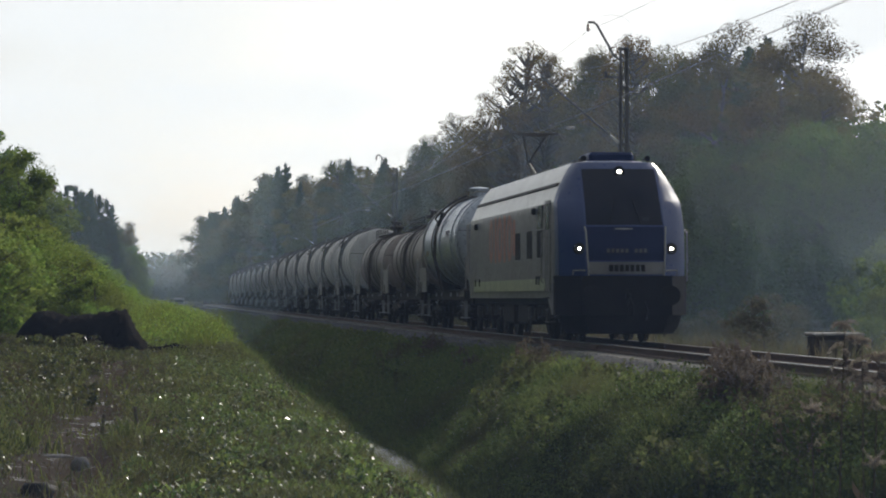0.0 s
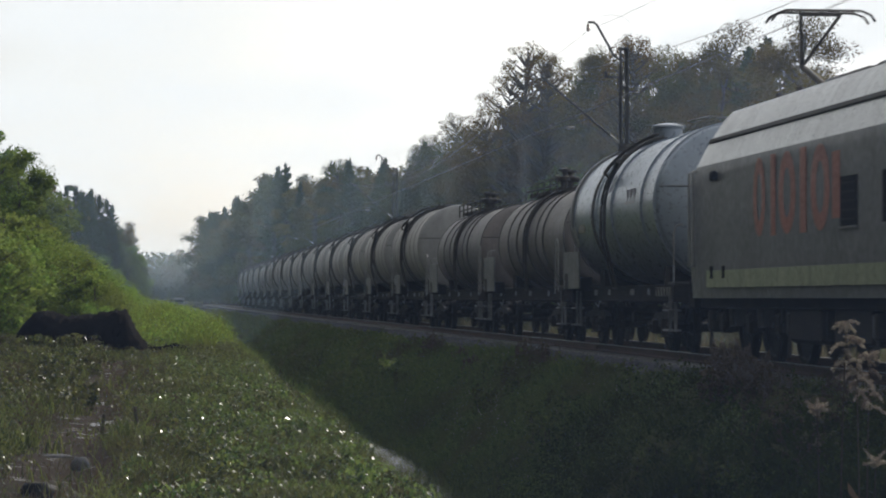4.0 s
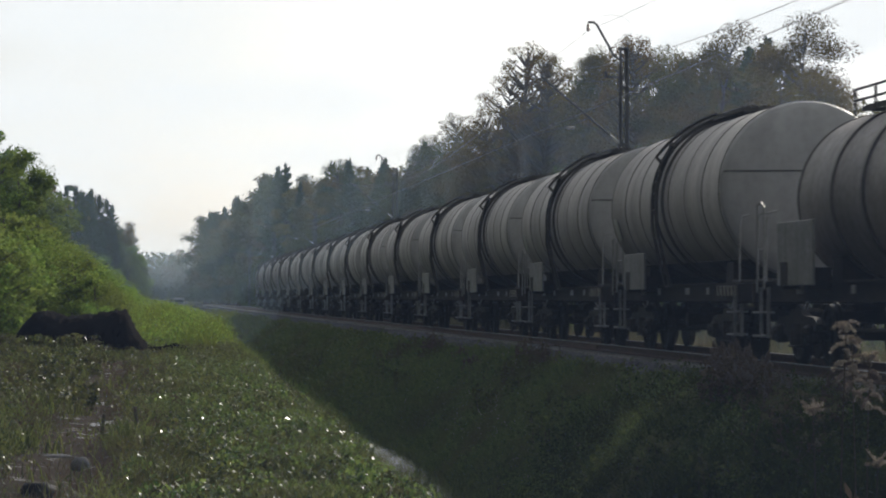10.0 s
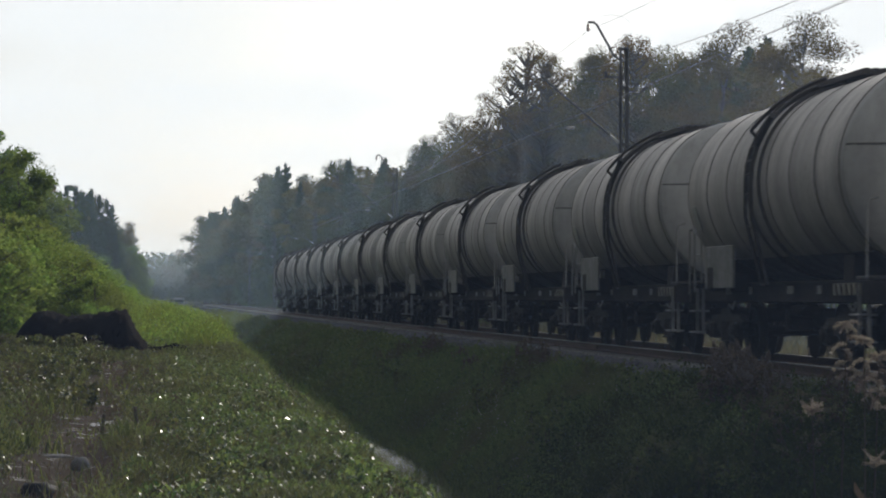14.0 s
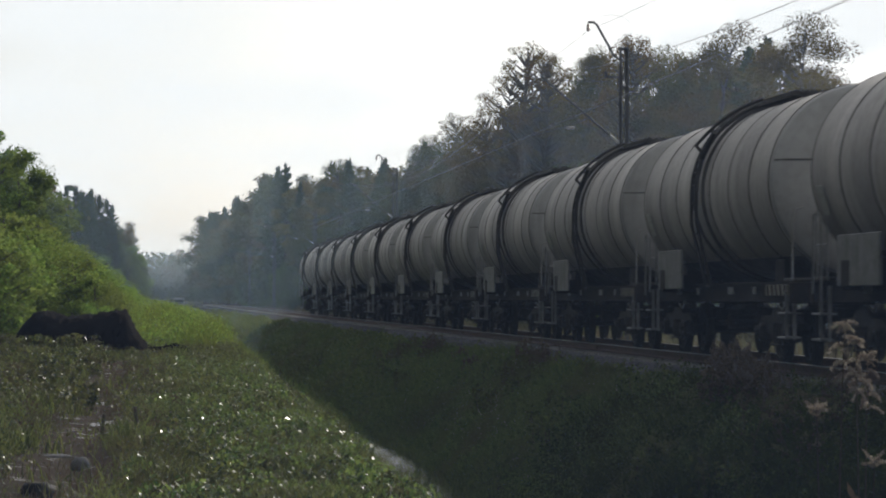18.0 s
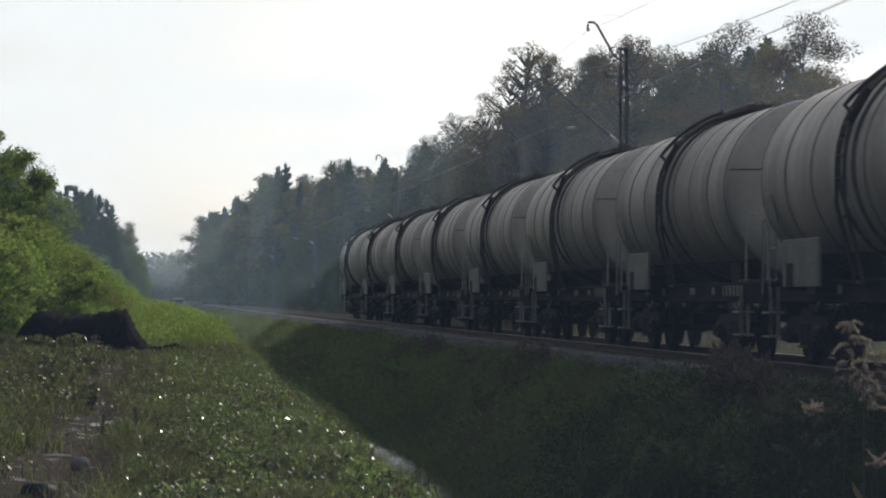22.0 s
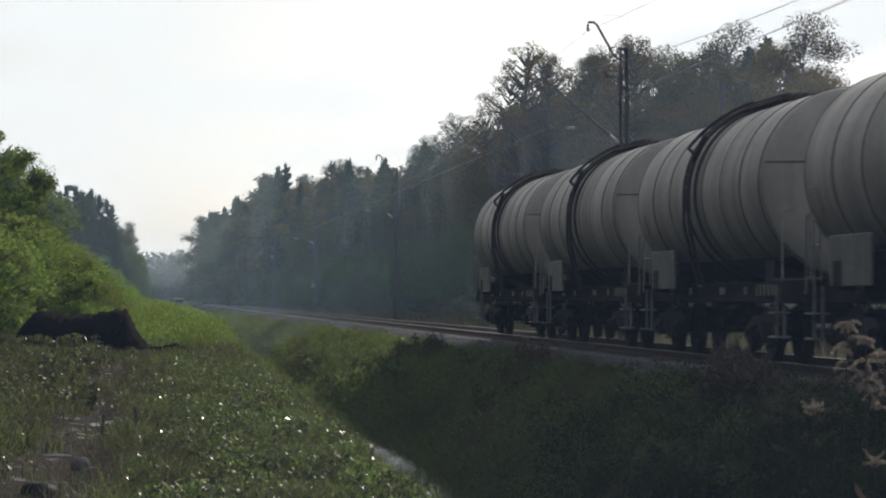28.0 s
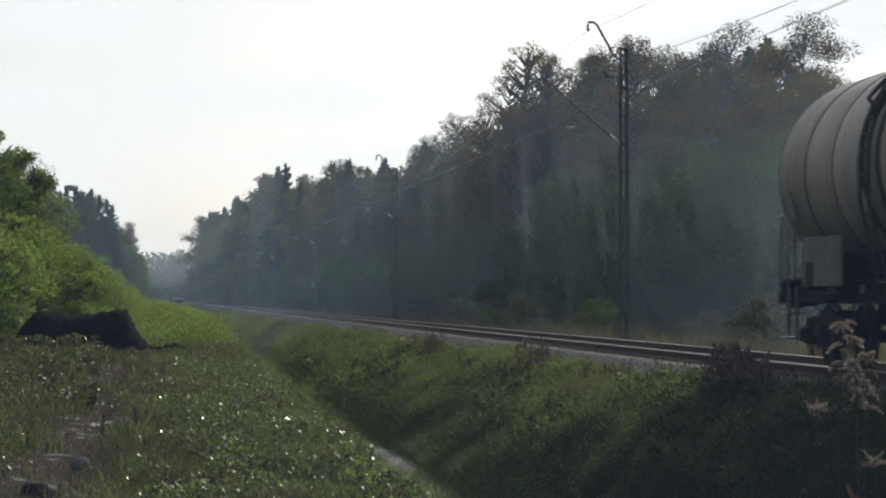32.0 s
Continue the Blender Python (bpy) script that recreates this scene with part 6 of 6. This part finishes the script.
    tussocks("pale_flecks", 160, (5.4, 8.2, 30, 60), (0.08, 0.2), (0.3, 0.6), 16, 0.018, M_FLUFF, "pale seed flecks among the slope's weeds", 1.1)
    herbs("lush_clover", 90000, (-0.2, 2.3, 19, 62), 0.24, 0.026, M_LUSH, "lush dewy clover and plantain along the bank", 1.15, True)
    herbs("leafy_weeds", 60000, (-3, 2.4, 19, 46), 0.22, 0.026, M_HERB, "broad-leaved weeds wet with dew among the grass", 1.2)
    herbs("leafy_weeds", 60000, (-6, 3.0, 44, 90), 0.28, 0.036, M_HERB, "broad-leaved weeds among the grass")
    herbs("bank_leaves", 60000, (-9, 2.8, 84, 165), 0.8, 0.06, M_LEAF_D, "bright green leafy weeds covering the bank", 1.1)
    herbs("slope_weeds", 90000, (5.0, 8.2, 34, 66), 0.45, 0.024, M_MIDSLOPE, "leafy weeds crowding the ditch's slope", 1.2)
    herbs("slope_weeds", 30000, (5.0, 8.3, 22, 37), 0.6, 0.028, M_SHADED_SLOPE, "rank weeds low on the near slope in shade-darkened green")
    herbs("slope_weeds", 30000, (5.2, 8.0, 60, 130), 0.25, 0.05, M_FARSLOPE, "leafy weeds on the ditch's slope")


build_grass()


def weed_clump(name, seed, n, spread, height, lean, plume, leafy, label):
    """Goldenrod gone to seed: thin stems, drying leaves, feathery plumes that nod over."""
    rng = np.random.default_rng(seed)
    thing = new(name)
    stems, leaves, fluff = Geo(), [], []
    for k in range(n):
        bx, by = rng.normal(0, spread, 2)
        h = height * rng.uniform(0.65, 1.05)
        a = rng.uniform(0, 6.28)
        ln = lean * h * rng.uniform(0.3, 1.0)
        pts = [np.array([bx + ln * math.cos(a) * s ** 2.2, by + ln * math.sin(a) * s ** 2.2, h * (s - 0.22 * lean * s ** 4)]) for s in (0, 0.3, 0.6, 0.85, 1.0)]
        stems.tube(pts, [0.006, 0.0055, 0.005, 0.004, 0.002], 4, False)
        for q in range(leafy):
            s = rng.uniform(0.15, 0.85) * 4
            i = min(int(s), 3)
            leaves.append(pts[i] * (1 - s + i) + pts[i + 1] * (s - i) + rng.normal(0, 0.035, 3))
        if plume:
            for q in range(plume):
                s = rng.random() ** 0.8
                i = 2.6 + 1.4 * s
                j = min(int(i), 3)
                c = pts[j] * (1 - i + j) + pts[j + 1] * (i - j)
                b = rng.uniform(0, 6.28)
                d = 0.11 * (1.05 - s) * rng.random() ** 0.6
                fluff.append(c + np.array([d * math.cos(b), d * math.sin(b), 0.05 * rng.random() - 0.25 * d]))
    part("stems", stems, M_DRY, thing)
    if leaves:
        v, f = leaf_cloud(rng, np.array(leaves), 0.04)
        part("leaves", sheet("leaves", v, f, M_DRY if plume else (M_MIDSLOPE if name == "nettle_clump" else M_HERB)), None, thing)
    if fluff:
        v, f = leaf_cloud(rng, np.array(fluff), 0.016)
        part("seed_plume", sheet("seed_plume", v, f, M_SPRAY if lean > 0.6 else M_PLUME), None, thing, "feathery pinkish seed heads")
    return tagged(thing, label, "weeds", "weed clumps on the ditch's slope")


goldenrod = weed_clump("goldenrod", 61, 9, 0.12, 1.1, 0.22, 150, 34, "tall goldenrod gone to pinkish seed on the slope")
arching = weed_clump("arching_weeds", 62, 6, 0.25, 0.85, 0.85, 90, 10, "arching dry weeds with pale seed heads")
russet = weed_clump("russet_weeds", 63, 14, 0.16, 0.95, 0.15, 10, 40, "russet dry weeds standing on the slope")


def stand(first, places):
    used = False
    for x, y, s, r in places:
        m = pose(x, y, float(ground_z(x, y)) - 0.03, 0, 0, r)
        ob = first if not used else copy_thing(first, m)
        ob.matrix_basis = m @ Matrix.Diagonal((s, s, s, 1))
        used = True


stand(goldenrod, [(7.6, 34.2, 0.98, 160), (7.9, 34.8, 0.8, 250), (7.55, 33.6, 0.8, 30), (7.7, 29.0, 0.7, 200), (7.3, 33.2, 1.0, 75), (7.8, 35.4, 0.95, 310), (7.45, 32.4, 0.85, 140), (7.25, 30.6, 0.75, 20), (7.75, 33.0, 0.9, 220)])
stand(arching, [(7.2, 28.6, 0.9, 10), (7.0, 27.2, 0.9, 100), (7.5, 29.3, 0.9, 60), (6.7, 26.2, 0.8, 240), (7.6, 31.0, 0.7, 130), (6.9, 28.0, 1.0, 300), (7.4, 27.6, 1.0, 190), (7.0, 29.6, 0.9, 340), (7.75, 28.2, 0.9, 45)])
stand(russet, [(7.55, 34.0, 1.1, 0), (7.4, 33.4, 0.95, 90), (7.4, 49.5, 0.85, 0), (7.6, 51.0, 0.95, 90), (7.4, 52.5, 0.9, 200), (7.4, 48.0, 0.7, 300), (7.2, 66.5, 0.85, 40), (7.3, 68.0, 0.9, 140), (7.3, 62.0, 0.6, 20), (7.1, 58.0, 0.6, 70)])


def near_goldenrod(seed, height, layers, lean):
    """One tall plant close by: a thin stalk that ends in curved fluffy fingers, with drooping sprays below on the fuller ones."""
    rng = np.random.default_rng(seed)
    thing = new("tall_goldenrod")
    path = [np.array([lean * s ** 2, 0.02 * math.sin(3 * s), height * s]) for s in np.linspace(0, 1, 9)]
    part("stalk", Geo().tube(path, [0.005 - 0.0004 * i for i in range(9)], 6), M_DRY, thing)
    tip = path[-1]

    def spray(root, a, ln, rise, droop, n):
        fluff = []
        for q in range(n):
            t = 0.1 + 0.9 * rng.random()
            c = root + np.array([math.cos(a) * ln * t, math.sin(a) * ln * t, rise * t - droop * t * t])
            fluff.append(c + rng.normal(0, 1, 3) * 0.0032 * (1.25 - 0.5 * t))
        return fluff
    for k in range(10):
        a = k * 0.63 + rng.uniform(-0.2, 0.2)
        up, droop = (rng.uniform(0.0, 0.035), rng.uniform(0.012, 0.04)) if layers else (rng.uniform(0.005, 0.06), rng.uniform(0.0, 0.014))
        pts = spray(tip - np.array([0, 0, 0.012 * rng.random()]), a, rng.uniform(0.024, 0.042), up, droop, 150)
        v, f = leaf_cloud(rng, np.array(pts), 0.0028)
        part("seed_spray", sheet("seed_spray", v, f, M_FLUFF), None, thing, "curved fluffy seed spray")
    for k in range(layers):
        root = tip - np.array([lean * 0.1, 0, 0.05 + 0.13 * k / max(1, layers)])
        a = k * 2.4 + rng.uniform(-0.3, 0.3)
        pts = spray(root, a, rng.uniform(0.035, 0.058), rng.uniform(0.015, 0.03), rng.uniform(0.03, 0.055), 200)
        v, f = leaf_cloud(rng, np.array(pts), 0.0034)
        part("seed_spray", sheet("seed_spray", v, f, M_FLUFF if k % 3 else M_PLUME), None, thing, "drooping fluffy seed spray")
    leaves = []
    for k in range(40):
        s = rng.uniform(0.1, 0.8)
        a = rng.uniform(0, 6.28)
        leaves.append(path[int(s * 8)] + np.array([math.cos(a) * 0.03, math.sin(a) * 0.03, -0.02]))
    v, f = leaf_cloud(rng, np.array(leaves), 0.03)
    part("leafage", sheet("leafage", v, f, M_DRY), None, thing, "withered brown leaves")
    return tagged(thing, "tall goldenrod with fluffy pinkish seed head close by", "weed", "goldenrod close by")


SWAY = []
for x, y, top, layers, lean, sd in ((2.135, 8.0, 0.925, 7, 0.03, 91), (2.19, 8.05, 0.87, 9, -0.02, 92), (2.035, 8.0, 0.655, 0, -0.03, 93), (2.23, 8.0, 0.49, 0, 0.02, 94), (2.25, 8.1, 0.82, 9, 0.02, 95)):
    z = float(ground_z(x - lean, y)) - 0.03
    ob = near_goldenrod(sd, top - z, layers, lean)
    m = pose(x - lean, y, z)
    ob.matrix_basis = m
    SWAY.append((ob, m, sd))

nettles = weed_clump("nettle_clump", 64, 22, 0.22, 0.55, 0.3, 0, 40, "dense clump of dark green nettles on the slope")
rng_n = np.random.default_rng(65)
stand(nettles, [(5.9 + 2.0 * rng_n.random(), 27 + 55 * rng_n.random() ** 1.2, rng_n.uniform(0.6, 1.25), rng_n.uniform(0, 360)) for k in range(44)])


sedge = weed_clump("tangled_weeds", 66, 24, 0.3, 0.42, 0.5, 0, 30, "tangle of green and withered weeds beside the path")
stand(sedge, [(-1.5 - 1.6 * rng_n.random(), 38 + 36 * rng_n.random(), rng_n.uniform(0.6, 1.3), rng_n.uniform(0, 360)) for k in range(26)] + [(0.2 + 1.6 * rng_n.random(), 24 + 50 * rng_n.random(), rng_n.uniform(0.4, 0.7), rng_n.uniform(0, 360)) for k in range(22)]
      + [(-4.3 + 2.4 * rng_n.random(), 74.4 + 0.9 * rng_n.random(), rng_n.uniform(0.9, 1.6), rng_n.uniform(0, 360)) for k in range(13)])


# ---- small things on the path's bank and beside the line ----
def mound(name, seed, w, d, h, label, top):
    """A heap of earth: a ridge of the given outline, falling off to front and back."""
    rng = np.random.default_rng(seed)
    nx, ny = 90, 40
    ph = rng.uniform(0, 6.28, 8)
    us = np.linspace(-1, 1, len(top))
    rows = []
    for j in range(ny + 1):
        row = []
        for i in range(nx + 1):
            u, v_ = i / nx * 2 - 1, j / ny * 2 - 1
            e = float(np.interp(u, us, top)) * max(0.0, 1 - abs(v_) ** 2.2) ** 0.7
            p_ = Vector((u * w * 1.3 + seed, v_ * d * 1.3, e * h))
            lump = 0.03 * noise.noise(p_ * 1.1) + 0.06 * noise.noise(p_ * 3.1) + 0.05 * noise.noise(p_ * 8.0)
            row.append((u * w / 2 + lump * 0.8, v_ * d / 2 + lump, h * e + lump * min(1.0, e * 3) * 1.4 - 0.1 * (e <= 0.01)))
        rows.append(row)
    return tagged(new(name, Geo().rings(rows, False, False).mesh(name, M_EARTH, 180)), label, "earth mound")


put(mound("earth_mound", 71, 5.0, 2.4, 1.3, "heap of bare black earth across the grassy path", [0, 0.15, 0.4, 0.72, 0.97, 1.04, 0.99, 0.92, 0.94, 0.95, 0.97, 1.0, 1.05, 1.03, 0.62, 0.3, 0.12, 0]), -1.98, 77, -0.72)
put(mound("small_earth_mound", 72, 1.9, 1.0, 0.36, "low heap of black earth beside the larger one", [0, 0.5, 0.7, 0.8, 0.9, 1.0, 0.8, 0.5, 0]), 0.55, 76.5, -0.7)
for x, y, h, r in ((-0.57, 31.6, 0.34, 8), (-0.14, 32.6, 0.38, -4)):
    ob = new("stake", Geo().tube([(0, 0, -0.1), (0.004, 0.002, h * 0.6), (0, 0, h)], [0.022, 0.023, 0.018], 7).mesh("stake", M_BARK))
    tagged(put(ob, x, y, float(ground_z(x, y)), 3, r), "short dark wooden stake stuck in the path", "stake", "stakes in the path")


def stone(name, seed, s, material, label, category="stone"):
    rng = np.random.default_rng(seed)
    rings = []
    for j in range(7):
        a = math.pi * (j + 0.3) / 7.6
        rings.append([(s[0] * math.sin(a) * math.cos(t) * (1 + 0.1 * rng.normal()), s[1] * math.sin(a) * math.sin(t) * (1 + 0.1 * rng.normal()), -s[2] * math.cos(a)) for t in np.linspace(0, 6.28319, 11)[:-1]])
    return tagged(new(name, Geo().rings(rings).mesh(name, material, 60)), label, category)


put(stone("boulder", 81, (0.1, 0.09, 0.1), M_STONE, "rounded grey stone on the muddy path"), -0.68, 27.0, float(ground_z(-0.68, 27.0)) + 0.04)
put(stone("dark_stone", 82, (0.16, 0.12, 0.09), M_BLACK, "wet dark stone at the path's edge"), -0.93, 22.6, float(ground_z(-0.93, 22.6)) + 0.03)
put(stone("flat_stone", 83, (0.18, 0.16, 0.03), M_STONE, "flat grey stone in the mud"), -0.98, 28.6, float(ground_z(-0.98, 28.6)))

box = new("trackside_cabinet")
part("case", Geo().box((0, 0, 0.42), (0.96, 0.7, 0.85), 0.02), M_FRAME, box)
part("lid", Geo().box((0, 0, 0.875), (1.06, 0.8, 0.06), 0.015), M_CONCRETE, box, "pale concrete lid")
part("door", Geo().box((-0.05, -0.356, 0.42), (0.7, 0.012, 0.66), 0.004), M_DARK, box)
tagged(put(box, 13.95, 53.2, float(ground_z(13.95, 53.2)) + 0.17), "dark low trackside cabinet with a pale lid", "cabinet")


# a pale van far off, where a road meets the line
van = new("van")
body = Geo()
body.rings([[(sx * w_, sy, z) for sx, sy in ((-1, -2.3 + f_), (-0.8, -2.45 + f_), (0.8, -2.45 + f_), (1, -2.3 + f_), (1, 2.3), (-1, 2.3))] for z, w_, f_ in ((0.35, 0.9, 0.0), (0.5, 0.98, 0.0), (1.2, 1.0, 0.1), (1.35, 0.98, 0.4), (2.2, 0.9, 1.0), (2.4, 0.82, 1.2))])
part("body", body, M_BOARD, van)
part("windscreen", Geo().box((0, -1.78, 1.8), (1.6, 0.05, 0.75), 0.02, Matrix.Rotation(-0.55, 3, "X")), M_GLASS, van)
for s in (-1, 1):
    part("headlight", Geo().box((s * 0.75, -2.4, 0.95), (0.3, 0.1, 0.2), 0.03), M_BOARD, van)
    for d in (-1.5, 1.5):
        part("wheel", Geo().lathe([(s * 0.75, 0.2), (s * 0.75, 0.34), (s * 0.95, 0.34), (s * 0.96, 0.2)], "x", (0, d, 0.34), 16), M_BLACK, van)
tagged(put(van, 4.75, 430, float(ground_z(4.75, 430)) - 0.1), "pale van standing far off beside the line", "van")


# ---- flat tinted sheets that stand in for haze in the cutting ----
def haze(corners, amount, hue, top=45.0, thin=0.25):
    ob = new("haze_bank", Geo().add(corners, [(0, 1, 2, 3)]).mesh("haze_bank", mist_material("haze", amount, hue, top, thin), 0))
    tagged(ob, "thin translucent sheet standing in for pale autumn haze", "haze", kind="stuff")


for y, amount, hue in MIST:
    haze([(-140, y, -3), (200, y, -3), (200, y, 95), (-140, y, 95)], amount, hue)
# sheets along the wood's foot, beyond the track
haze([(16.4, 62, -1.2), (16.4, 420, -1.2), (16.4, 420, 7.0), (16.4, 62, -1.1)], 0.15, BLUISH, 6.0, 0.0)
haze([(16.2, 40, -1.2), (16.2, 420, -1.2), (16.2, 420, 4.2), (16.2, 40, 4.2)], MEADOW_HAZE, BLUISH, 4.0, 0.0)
# bluish veil before the wood, standing in for haze and lens glare
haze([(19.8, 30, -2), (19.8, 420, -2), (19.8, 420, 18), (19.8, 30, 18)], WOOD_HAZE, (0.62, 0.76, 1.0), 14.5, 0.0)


# ---- what moves ----
def motions():
    times = [k * 0.5 for k in range(65)]
    fine = [k / 15 for k in range(481)]
    shared = {}
    for ob, m, sd in SWAY:      # the near weeds nod in the train's draught
        walk(ob, [(t, m @ pose(0, 0, 0, 0.5 * math.sin(1.3 * t + sd), 0.45 * math.sin(0.9 * t + 2 * sd) + 0.2 * math.sin(2.3 * t))) for t in times])
    for thing, s in TOTAL:
        walk(thing, [(t, pose(TRACK, s - run(t), 0)) for t in times])
        for bogie in thing.children:
            if bogie.name.split(".")[0] != "bogie":
                continue
            for w in bogie.children:
                if w.name.split(".")[0] != "wheelset":
                    continue
                c = w.matrix_basis.translation.copy()
                key = (round(c.y, 3), round(c.z, 3))
                if key not in shared:
                    walk(w, [(t, pose(c.x, c.y, c.z, math.degrees(run(t) / c.z))) for t in fine])
                    shared[key] = w
                else:
                    w.rotation_mode = "QUATERNION"
                    w.animation_data_create()
                    w.animation_data.action = shared[key].animation_data.action
                    w.animation_data.action_slot = shared[key].animation_data.action_slot


motions()
